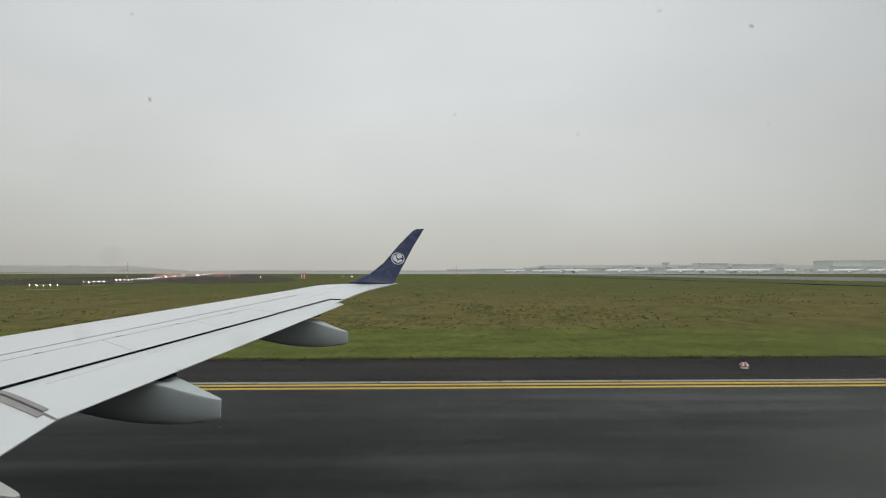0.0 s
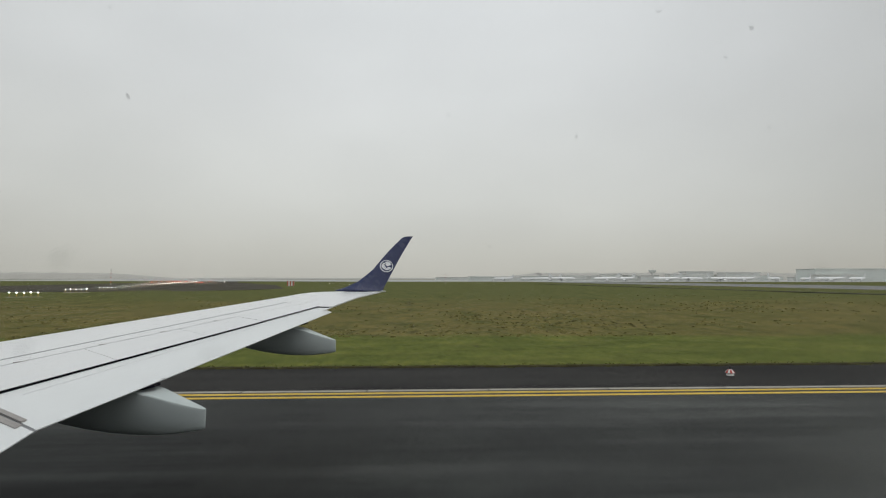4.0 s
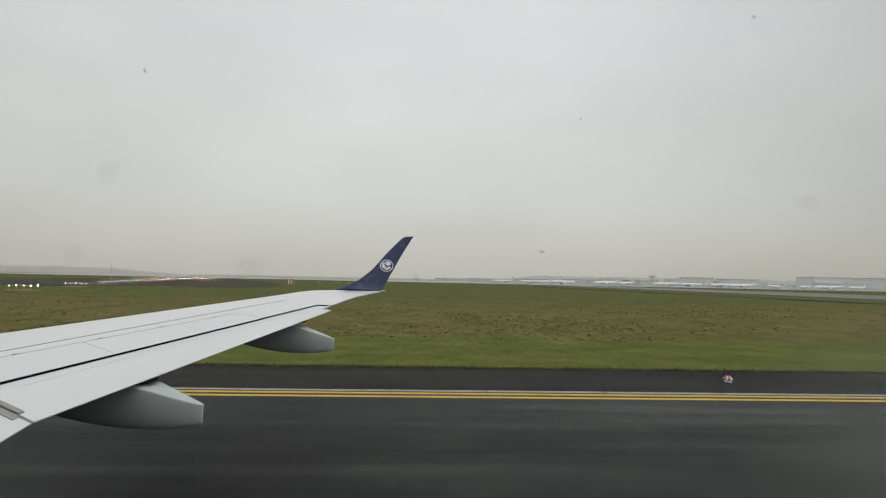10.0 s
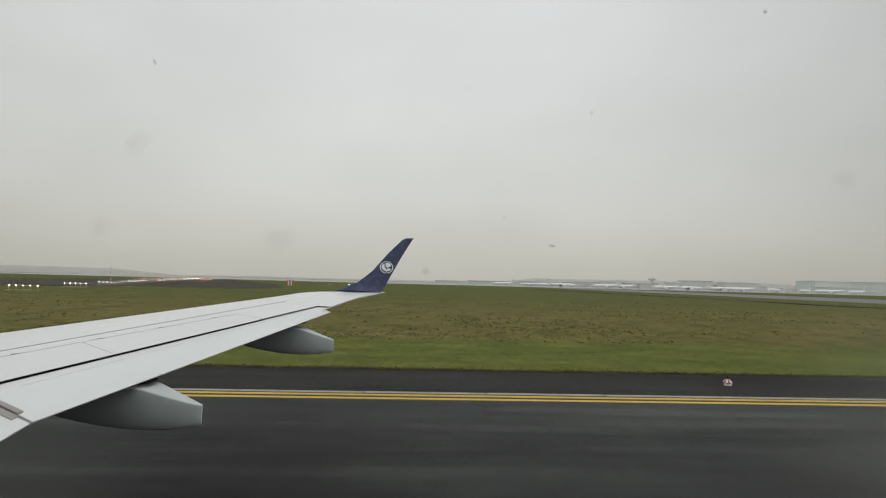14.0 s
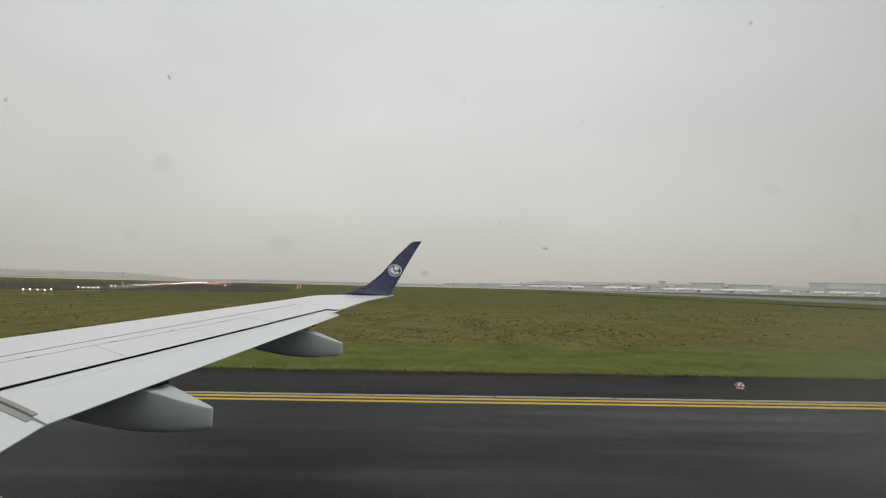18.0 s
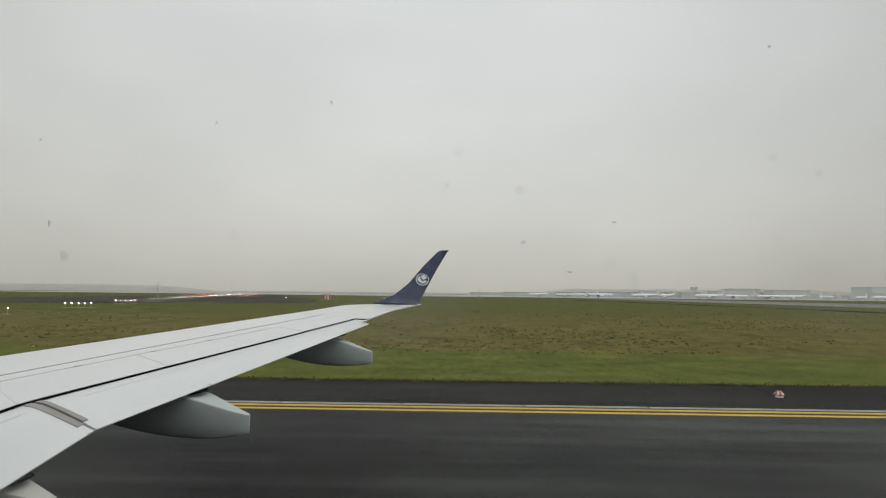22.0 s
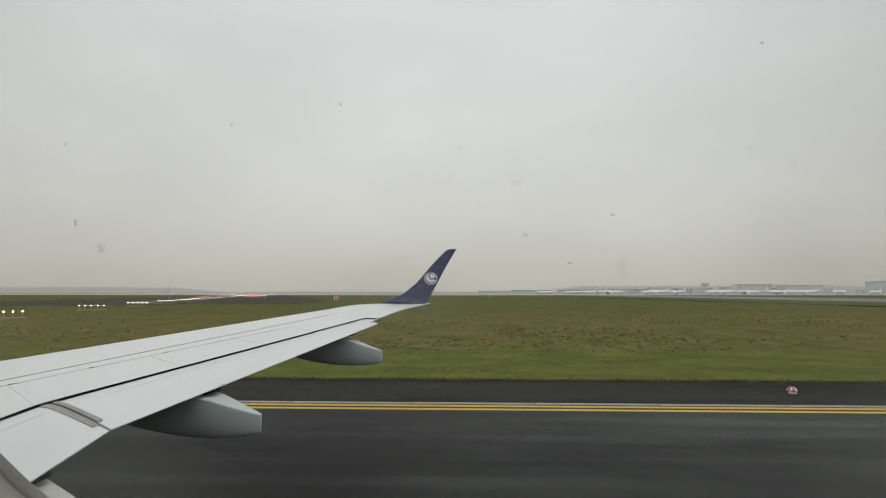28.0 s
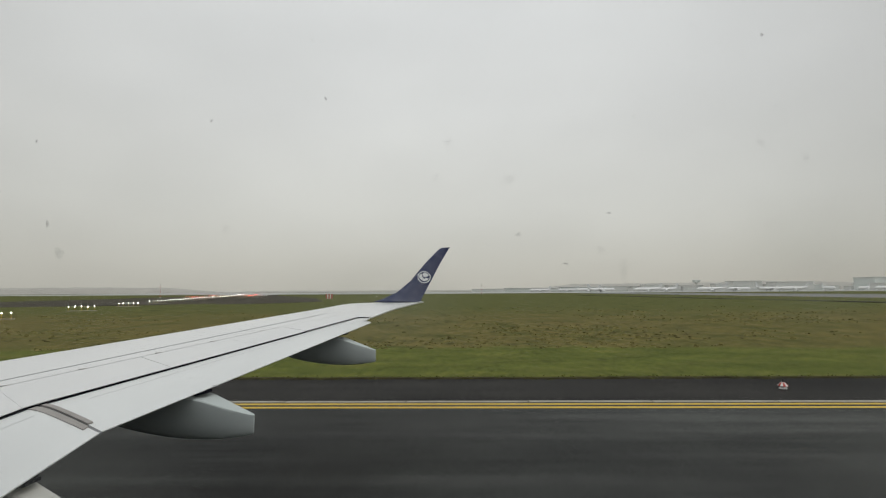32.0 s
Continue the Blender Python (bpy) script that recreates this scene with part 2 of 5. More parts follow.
sign_yellow = two_scale("sign_yellow_face", (0.72, 0.56, 0.03), (0.80, 0.62, 0.05), 0.45, 0, 2, 20, 0.08, 0.02)
sign_black = two_scale("sign_black_face", (0.02, 0.02, 0.02), (0.03, 0.03, 0.03), 0.45, 0, 2, 20, 0.08, 0.02)
sign_red = two_scale("sign_red_face", (0.50, 0.03, 0.03), (0.58, 0.05, 0.04), 0.45, 0, 2, 20, 0.08, 0.02)
# terminal tones paled towards the sky: the haze is put into these colours
hall_grey = two_scale("terminal_concrete_hazed", (0.72, 0.72, 0.69), (0.78, 0.775, 0.745), 0.8, 0, 0.03, 0.6, 0.12, 0.05)
hall_green = two_scale("terminal_green_hazed", (0.66, 0.70, 0.67), (0.72, 0.755, 0.72), 0.6, 0, 0.03, 0.5, 0.1, 0.03)
hall_glass = two_scale("terminal_glazing_hazed", (0.64, 0.665, 0.64), (0.70, 0.72, 0.69), 0.4, 0, 0.05, 0.7, 0.1, 0.02)
hall_roof = two_scale("terminal_roof_hazed", (0.68, 0.68, 0.65), (0.74, 0.735, 0.705), 0.7, 0, 0.03, 0.6, 0.12, 0.05)
jet_white = two_scale("airliner_white", (0.86, 0.86, 0.85), (0.92, 0.92, 0.91), 0.3, 0, 0.1, 2, 0.05, 0.01)
# wing and fin grey lifted towards the haze
jet_grey = two_scale("airliner_grey_hazed", (0.62, 0.63, 0.63), (0.68, 0.69, 0.68), 0.45, 0, 0.1, 2, 0.08, 0.01)
haze_wood = two_scale("woodland_haze_glow", (0.15, 0.15, 0.138), (0.20, 0.197, 0.182), 0.95, 0, 0.012, 0.08, 0.15, 0.1)
haze_wood.node_tree.nodes["Principled BSDF"].inputs["Emission Color"].default_value = (0.40, 0.385, 0.345, 1)   # mist over the far woods, put in as a faint glow
haze_wood.node_tree.nodes["Principled BSDF"].inputs["Emission Strength"].default_value = 0.50


def make_grass():
    m, nt, b = mat_base("airfield_grass", 0.95, 0, 0.05)
    co = nt.nodes.new("ShaderNodeTexCoord")
    sep = nt.nodes.new("ShaderNodeSeparateXYZ")
    nt.links.new(co.outputs["Object"], sep.inputs[0])
    wob = noise_node(nt, 0.16, 5, 0.6)
    add = nt.nodes.new("ShaderNodeMath")
    add.operation = "MULTIPLY_ADD"
    nt.links.new(wob, add.inputs[0])
    add.inputs[1].default_value = 5.0
    nt.links.new(sep.outputs["Y"], add.inputs[2])
    mown = remap(nt, add.outputs[0], 30.4, 31.9, 1, 0)      # the mown verge along the taxiway
    big = noise_node(nt, 0.045, 5, 0.62, (0.6, 1.3, 1))
    mid = noise_node(nt, 0.45, 5, 0.65, (0.7, 1.2, 1))
    fine = noise_node(nt, 6.0, 5, 0.7)
    rough_c = ramp(nt, big, [(0.28, (0.100, 0.119, 0.036)), (0.42, (0.136, 0.127, 0.044)), (0.62, (0.162, 0.143, 0.056)), (0.76, (0.108, 0.118, 0.037))])
    mown_c = ramp(nt, mid, [(0.3, (0.101, 0.122, 0.030)), (0.7, (0.138, 0.157, 0.039))])
    lawn = noise_node(nt, 0.30, 5, 0.65, (0.18, 1.6, 1))
    mown_c = mix_rgb(nt, 1.0, mown_c, ramp(nt, lawn, [(0.32, (0.80, 0.86, 0.80)), (0.5, (1.0, 1.0, 1.0)), (0.68, (1.20, 1.12, 1.10))]), "MULTIPLY")
    sward = noise_node(nt, 3.4, 6, 0.7, (0.9, 0.30, 1))
    mown_c = mix_rgb(nt, 1.0, mown_c, ramp(nt, sward, [(0.30, (0.60, 0.66, 0.58)), (0.5, (1.0, 1.0, 1.0)), (0.68, (1.34, 1.22, 1.24))]), "MULTIPLY")
    thatch = noise_node(nt, 0.8, 6, 0.7, (0.35, 0.7, 1))
    mown_c = mix_rgb(nt, ramp(nt, thatch, [(0.52, (0, 0, 0)), (0.70, (0.55, 0.55, 0.55))]), mown_c, (0.165, 0.152, 0.054))
    far = remap(nt, sep.outputs["Y"], 58.0, 92.0, 0, 0.85)      # longer, greener grass farther out
    rough_c = mix_rgb(nt, far, rough_c, (0.108, 0.122, 0.040))
    clod = noise_node(nt, 2.4, 6, 0.70, (0.8, 0.24, 1))
    rough_c = mix_rgb(nt, 1.0, rough_c, ramp(nt, clod, [(0.31, (0.44, 0.43, 0.38)), (0.43, (0.86, 0.86, 0.84)), (0.57, (1.12, 1.08, 1.06)), (0.72, (1.42, 1.33, 1.26))]), "MULTIPLY")
    tussock = noise_node(nt, 0.5, 6, 0.66, (0.7, 0.32, 1))
    rough_c = mix_rgb(nt, 1.0, rough_c, ramp(nt, tussock, [(0.32, (0.62, 0.74, 0.62)), (0.47, (0.96, 0.98, 0.96)), (0.66, (1.22, 1.13, 1.14))]), "MULTIPLY")
    c = mix_rgb(nt, mown, rough_c, mown_c)
    c = mix_rgb(nt, 1.0, c, ramp(nt, mid, [(0.3, (0.8, 0.82, 0.80)), (0.7, (1.15, 1.12, 1.1))]), "MULTIPLY")
    c = mix_rgb(nt, 1.0, c, ramp(nt, fine, [(0.3, (0.62, 0.64, 0.6)), (0.7, (1.25, 1.22, 1.2))]), "MULTIPLY")
    nt.links.new(c, b.inputs["Base Color"])
    bump(nt, b, fine, 0.6, 0.05)
    return m


def make_blades(name, stops):
    m, nt, b = mat_base(name, 0.85, 0, 0.2)
    geo = nt.nodes.new("ShaderNodeNewGeometry")
    nt.links.new(ramp(nt, geo.outputs["Random Per Island"], stops), b.inputs["Base Color"])
    return m


grass_mat = make_grass()
tuft_rough = make_blades("rough_grass_blades", [(0.0, (0.13, 0.12, 0.045)), (0.35, (0.23, 0.205, 0.075)), (1.0, (0.36, 0.32, 0.13))])
soil_turf = two_scale("soil_and_turf", (0.030, 0.024, 0.012), (0.075, 0.066, 0.022), 0.95, 0, 1.1, 14, 0.5, 0.4, (1, 1, 1), 0.1)
tussock_brown = two_scale("tussock_brown", (0.078, 0.070, 0.028), (0.125, 0.112, 0.043), 0.95, 0, 1.1, 14, 0.5, 0.4, (1, 1, 1), 0.1)
tuft_green = make_blades("green_grass_blades", [(0.0, (0.07, 0.085, 0.022)), (0.4, (0.14, 0.165, 0.04)), (1.0, (0.25, 0.235, 0.075))])


def make_glass(name, smears):
    m = bpy.data.materials.new(name)
    m.use_nodes = True
    nt = m.node_tree
    nt.nodes.clear()
    out = nt.nodes.new("ShaderNodeOutputMaterial")
    tr = nt.nodes.new("ShaderNodeBsdfTransparent")
    tr.inputs[0].default_value = (0.995, 0.996, 0.993, 1)
    gl = nt.nodes.new("ShaderNodeBsdfGlossy")
    gl.inputs["Roughness"].default_value = 0.02
    fr = nt.nodes.new("ShaderNodeFresnel")
    fr.inputs[0].default_value = 1.15
    mx = nt.nodes.new("ShaderNodeMixShader")
    nt.links.new(fr.outputs[0], mx.inputs[0])
    nt.links.new(tr.outputs[0], mx.inputs[1])
    nt.links.new(gl.outputs[0], mx.inputs[2])
    if not smears:
        nt.links.new(mx.outputs[0], out.inputs[0])
        return m
    # smudges on the pane, also standing in for reflected glare from the cabin
    co = nt.nodes.new("ShaderNodeTexCoord")
    veil = None
    for (cx, cz), (rx, rz) in VEIL_SMEARS:
        sub = nt.nodes.new("ShaderNodeVectorMath")
        sub.operation = "SUBTRACT"
        nt.links.new(co.outputs["Object"], sub.inputs[0])
        sub.inputs[1].default_value = (cx, 0, cz)
        mul = nt.nodes.new("ShaderNodeVectorMath")
        mul.operation = "MULTIPLY"
        nt.links.new(sub.outputs[0], mul.inputs[0])
        mul.inputs[1].default_value = (1 / rx, 0, 1 / rz)
        ln = nt.nodes.new("ShaderNodeVectorMath")
        ln.operation = "LENGTH"
        nt.links.new(mul.outputs[0], ln.inputs[0])
        spot = nt.nodes.new("ShaderNodeMapRange")
        spot.interpolation_type = "SMOOTHSTEP"
        for i, x in zip((1, 2, 3, 4), (0.1, 1.1, 1.0, 0.0)):
            spot.inputs[i].default_value = x
        nt.links.new(ln.outputs["Value"], spot.inputs[0])
        if veil is None:
            veil = spot.outputs[0]
        else:
            add = nt.nodes.new("ShaderNodeMath")
            nt.links.new(veil, add.inputs[0])
            nt.links.new(spot.outputs[0], add.inputs[1])
            veil = add.outputs[0]
    wipe = remap(nt, noise_node(nt, 22.0, 4, 0.6, (1, 1, 1.6)), 0.3, 0.7, 0.45, 1.15)
    amt = nt.nodes.new("ShaderNodeMath")
    amt.operation = "MULTIPLY"
    nt.links.new(veil, amt.inputs[0])
    nt.links.new(wipe, amt.inputs[1])
    amt2 = nt.nodes.new("ShaderNodeMath")
    amt2.operation = "MULTIPLY"
    nt.links.new(amt.outputs[0], amt2.inputs[0])
    amt2.inputs[1].default_value = 0.060
    film = nt.nodes.new("ShaderNodeBsdfTranslucent")
    film.inputs[0].default_value = (0.60, 0.62, 0.57, 1)
    mx2 = nt.nodes.new("ShaderNodeMixShader")
    nt.links.new(amt2.outputs[0], mx2.inputs[0])
    nt.links.new(mx.outputs[0], mx2.inputs[1])
    nt.links.new(film.outputs[0], mx2.inputs[2])
    nt.links.new(mx2.outputs[0], out.inputs[0])
    return m


# middles and radii of the smudges and of the pale glare drawn with them
VEIL_SMEARS = (((-0.022, 3.180), (0.026, 0.013)), ((0.080, 3.190), (0.024, 0.020)), ((-0.115, 3.130), (0.050, 0.026)), ((-0.092, 3.124), (0.046, 0.024)), ((-0.145, 3.166), (0.030, 0.026)), ((0.105, 3.140), (0.040, 0.026)))
glass = make_glass("outer_pane_glass", False)
glass_thin = make_glass("scratch_pane_acrylic", True)


# ---------------------------------------------------------------- mesh helpers
def mesh_of(name, verts, faces, material, smooth=False):
    me = bpy.data.meshes.new(name)
    me.from_pydata([tuple(v) for v in verts], [], faces)
    me.materials.append(material)
    if smooth:
        me.polygons.foreach_set("use_smooth", [True] * len(me.polygons))
    me.update()
    return me


def part(name, bm, material, parent=None, label=""):
    me = bpy.data.meshes.new(name)
    bmesh.ops.recalc_face_normals(bm, faces=bm.faces)
    bm.to_mesh(me)
    bm.free()
    me.materials.append(material)
    ob = new(name, me)
    ob.parent = parent
    return tagged(ob, label)


def smooth(ob, angle=40):
    ob.data.polygons.foreach_set("use_smooth", [True] * len(ob.data.polygons))
    ob.data.set_sharp_from_angle(angle=radians(angle))
    return ob


def box(size, at=(0, 0, 0), bevel=0.0, rz=0.0):
    bm = bmesh.new()
    bmesh.ops.create_cube(bm, size=1, matrix=Matrix.Translation(at) @ Matrix.Rotation(rz, 4, "Z") @ Matrix.Diagonal((*size, 1)))
    if bevel:
        bmesh.ops.bevel(bm, geom=bm.edges[:], offset=bevel, segments=2, affect="EDGES", profile=0.5)
    return bm


def rod(p, q, r0, r1, n=10):
    bm = bmesh.new()
    p, q = Vector(p), Vector(q)
    m = Matrix.Translation((p + q) / 2) @ (q - p).to_track_quat("Z", "Y").to_matrix().to_4x4()
    bmesh.ops.create_cone(bm, cap_ends=True, segments=n, radius1=r0, radius2=r1, depth=(q - p).length, matrix=m)
    return bm


def loft(rings, closed=True, caps=True):
    """Skin between rings of equal length."""
    bm = bmesh.new()
    rows = [[bm.verts.new(v) for v in ring] for ring in rings]
    n = len(rows[0])
    for a, b in zip(rows, rows[1:]):
        for i in range(n if closed else n - 1):
            j = (i + 1) % n
            bm.faces.new((a[i], a[j], b[j], b[i]))
    if caps and closed:
        bm.faces.new(rows[0])
        bm.faces.new(rows[-1])
    return bm


def slab(outline, z0, z1):
    """A flat plate with that outline."""
    return loft([[(x, y, z0) for x, y in outline], [(x, y, z1) for x, y in outline]])


def empty(name, at=(0, 0, 0), rz=0.0):
    ob = new(name)
    ob.matrix_world = pose(*at, 0, 0, rz)
    return ob

# ---------------------------------------------------------------- the airfield
GROUND = pose(0, 0, 0, 0, 0, 0.2)            # the taxiway's direction


def lay(ob, label, category, kind="structure"):
    ob.matrix_world = GROUND @ ob.matrix_world
    return tagged(ob, label, category, "", kind)


def ground_sheet():
    def steps(near, far):
        v, out, s = 0.0, [0.0], 4.0
        while v < far:
            v = min(v + s, far)
            out.append(v)
            if v > near:
                s *= 1.35
        return out
    xs = steps(120, 4700)
    xs = [-v for v in reversed(xs[1:])] + xs
    ys = steps(150, 4700)
    ys = [-v for v in reversed(ys[1:])] + ys
    verts, faces = [], []
    for y in ys:
        for x in xs:
            z = 0.0
            if y > 20 and abs(x) < 900:
                z = 0.10 * noise.noise(Vector((x * 0.05, y * 0.05, 0))) * min((y - 20) / 15, 1) - 0.02
            verts.append((x, y, z))
    n = len(xs)
    for j in range(len(ys) - 1):
        for i in range(n - 1):
            faces.append((j * n + i, j * n + i + 1, (j + 1) * n + i + 1, (j + 1) * n + i))
    return new("ground", mesh_of("ground", verts, faces, grass_mat, True))


lay(ground_sheet(), "green and brown airfield grass reaching the hazy horizon", "grass")

EDGE_Y = 18.45
taxi = part("road", slab([(-420, -26), (230, -26), (230, 14.84), (-420, 14.84)], -0.2, 0.020), asphalt)
lay(taxi, "dark wet asphalt taxiway with tyre streaks", "taxiway")

# shoulder, with an uneven edge where the grass grows over it
def edge_y(x):
    return EDGE_Y + 0.12 * noise.noise(Vector((x * 0.5, 3, 0))) + 0.08 * noise.noise(Vector((x * 2.3, 9, 0)))


edge = []
x = 230.0
while x > -420:
    edge.append((x, edge_y(x)))
    x -= 0.35 if abs(x) < 45 else 4.0
shoulder = part("pavement", slab([(-420, 14.84), (230, 14.84)] + edge, -0.2, 0.014), asphalt_shoulder)
lay(shoulder, "almost black asphalt taxiway shoulder beside the grass", "taxiway shoulder")

# double yellow edge line
for y0, y1 in ((13.88, 14.08), (14.28, 14.48)):
    line = part("trim", slab([(-300, y0), (112, y0), (112, y1), (-300, y1)], 0.0, 0.025), yellow_paint)
    lay(line, "worn yellow taxiway edge line painted on asphalt", "edge line")

# concrete channel beside the line, slab by slab
channel = empty("trim_channel")
lay(channel, "pale concrete drainage channel slabs beside the yellow line", "drain channel")
slab_mesh = part("slab", box((3.46, 0.20, 0.06), (0, 0, 0.002), 0.006), concrete, channel)
slab_mesh.location = (0.3, 14.69, 0)
for i in range(-40, 9):
    if i:
        s = new("slab", slab_mesh.data)
        s.parent = channel
        s.location = (0.3 + 3.5 * i, 14.69 + 0.006 * math.sin(i * 2.1), 0.002 * math.sin(i * 1.3))

# parallel taxiway across the grass, in the distance
cross_outline = [(100, 18.4), (118, 21.5), (131, 26.5), (138, 33), (143, 44), (145, 60), (136, 300), (126, 900), (172, 900), (225, 300), (230, 18.4)]
cross = part("road_cross", slab(cross_outline, -0.2, 0.018), asphalt_grey)
lay(cross, "pale grey asphalt cross taxiway over the grass", "taxiway")
apron = part("pavement_apron", slab([(-60, 600), (2600, 600), (2600, 2400), (-1400, 2400), (-1000, 900)], -0.2, 0.05), apron_concrete)
# pale strip laid in for the light hazy band under the rise
far_strip = part("pavement_haze_band", slab([(-2700, 820), (-420, 700), (-420, 880), (-900, 1200), (-2700, 1500)], -0.2, 0.06), apron_concrete)
lay(far_strip, "pale strip standing in for the hazy band below the wooded rise", "far taxiway")
lay(apron, "pale concrete apron in front of the terminals", "apron")

# the runway that begins behind the approach lights
APP_X0, APP_DIR = -36.0, -0.358              # crossing point and lean of the approach line


def on_line(y, off=0.0):
    c = 1 / math.hypot(1, APP_DIR)
    return APP_X0 + APP_DIR * y + off * c, y - off * APP_DIR * c


rw = [on_line(*p) for p in ((131, -58), (126, -30), (129, -8), (124, 12), (133, 34), (150, 48), (240, 52), (420, 34), (1500, 26), (1500, -26), (420, -34), (260, -60), (170, -84), (142, -76))]
runway = part("road_runway", slab(rw, -0.2, 0.03), runway_dark)
tagged(runway, "dark asphalt runway end behind the approach lights", "runway", "", "structure")


# ---------------------------------------------------------------- approach lights
def light_bar(lamps, spacing, height, glow_mat, name="approach_light_bar"):
    root = empty(name)
    half = spacing * (lamps - 1) / 2
    part("base", box((2 * half + 0.8, 0.35, 0.10), (0, 0, 0.04), 0.01), concrete, root, "pale concrete base strip")
    for i in range(lamps):
        px = -half + spacing * i
        post = part("post", rod((px, 0, 0.08), (px, 0, height - 0.10), 0.035, 0.032, 8), post_yellow, root, "yellow painted post")
        smooth(part("lamp_housing", rod((px, 0, height - 0.12), (px, 0.0, height + 0.01), 0.04, 0.062, 10), lamp_metal, post))
        bm = bmesh.new()
        bmesh.ops.create_icosphere(bm, subdivisions=2, radius=0.068, matrix=Matrix.Translation((px, -0.03, height + 0.045)))
        smooth(part("lamp", bm, glow_mat, post, "lit lamp"), 80)
    return root


near_bar = light_bar(5, 1.0, 0.78, lamp_white)
tagged(near_bar, "bar of five lit white lamps on yellow posts", "approach lights", "approach light bars")
yaw_line = math.degrees(math.atan(-APP_DIR)) + 0.0
bx, by = on_line(33)
near_bar.matrix_world = pose(bx, by, 0, 0, 0, yaw_line)
for k in range(1, 17):
    bx, by = on_line(33 + 28.2 * k)
    copy_thing(near_bar, pose(bx, by, 0.0, 0, 0, yaw_line))
red_bar = light_bar(4, 1.5, 0.9, lamp_red)
tagged(red_bar, "side bar of four lit red lamps on posts", "approach lights", "red side bars")
bx, by = on_line(290, -14)
red_bar.matrix_world = pose(bx, by, 0, 0, 0, yaw_line)
for k in range(0, 9):
    for off in (-14, 14):
        if k or off > 0:
            bx, by = on_line(290 + 28.2 * k, off)
            copy_thing(red_bar, pose(bx, by, 0, 0, 0, yaw_line))
wide_bar = light_bar(9, 2.7, 1.0, lamp_white, "crossbar_lights")
tagged(wide_bar, "wide crossbar of lit white lamps on posts", "approach lights", "crossbars")
bx, by = on_line(330, -15)
wide_bar.matrix_world = pose(bx, by, 0, 0, 0, yaw_line)
bx, by = on_line(330, 15)
copy_thing(wide_bar, pose(bx, by, 0, 0, 0, yaw_line))


def edge_lamp():
    root = empty("runway_edge_light")
    smooth(part("stem", rod((0, 0, 0), (0, 0, 0.55), 0.06, 0.05, 8), lamp_metal, root))
    bm = bmesh.new()
    bmesh.ops.create_icosphere(bm, subdivisions=2, radius=0.055, matrix=Matrix.Translation((0, 0, 0.64)))
    smooth(part("lamp", bm, lamp_white, root, "lit white lamp"), 80)
    return root


el = tagged(edge_lamp(), "small lit white edge light on a short stem", "edge light", "edge lights in the grass")
el.matrix_world = pose(-52, 262, 0)
for gx, gy in ((-47, 262), (-42, 263), (-37, 263), (-33, 264), (-26, 240), (-230, 190), (-205, 205), (-180, 214), (-96, 240), (-80, 236)):
    copy_thing(el, pose(gx, gy, 0))

# ---------------------------------------------------------------- masts, hut, markers
def mast(height):
    root = empty("mast")
    n = 7
    for i in range(n):
        z0, z1 = height * i / n, height * (i + 1) / n
        part("segment", rod((0, 0, z0), (0, 0, z1), 0.16 - 0.012 * i, 0.16 - 0.012 * (i + 1), 8), red_paint if i % 2 else white_paint, root,
             "red section" if i % 2 else "white section")
    part("crossarm", rod((-0.6, 0, height * 0.92), (0.6, 0, height * 0.92), 0.05, 0.05, 8), lamp_metal, root)
    part("head", rod((0, 0, height), (0, 0, height + 0.5), 0.10, 0.03, 8), lamp_metal, root)
    part("foot", box((0.9, 0.9, 0.2), (0, 0, 0.05), 0.02), concrete, root)
    return root


m1 = tagged(mast(7.6), "slender red and white instrument mast on the grass", "mast", "airfield masts")
m1.matrix_world = pose(-150, 250, 0)
copy_thing(m1, pose(17, 350, 0))


def striped_hut():
    root = empty("equipment_hut")
    part("body", box((2.9, 2.2, 2.2), (0, 0, 1.15), 0.03), white_paint, root)
    for x in (-1.16, 0.0, 1.16):
        part("panel", box((0.56, 0.05, 2.16), (x, -1.115, 1.15), 0.01), hut_red, root, "red panel")
    for y in (-0.82, 0.28):
        part("panel", box((0.05, 0.55, 2.16), (1.465, y, 1.15), 0.01), hut_red, root, "red panel")
    part("roof", box((3.06, 2.36, 0.10), (0, 0, 2.31), 0.02), white_paint, root)
    part("plinth", box((3.1, 2.4, 0.14), (0, 0, 0.0), 0.02), concrete, root)
    part("door", box((0.06, 0.8, 1.9), (-1.46, 0.2, 1.05), 0.01), lamp_metal, root)
    return root


hut = tagged(striped_hut(), "red and white striped equipment hut on the grass", "hut")
hut.matrix_world = pose(-57.5, 225, 0.02, 0, 0, 8)


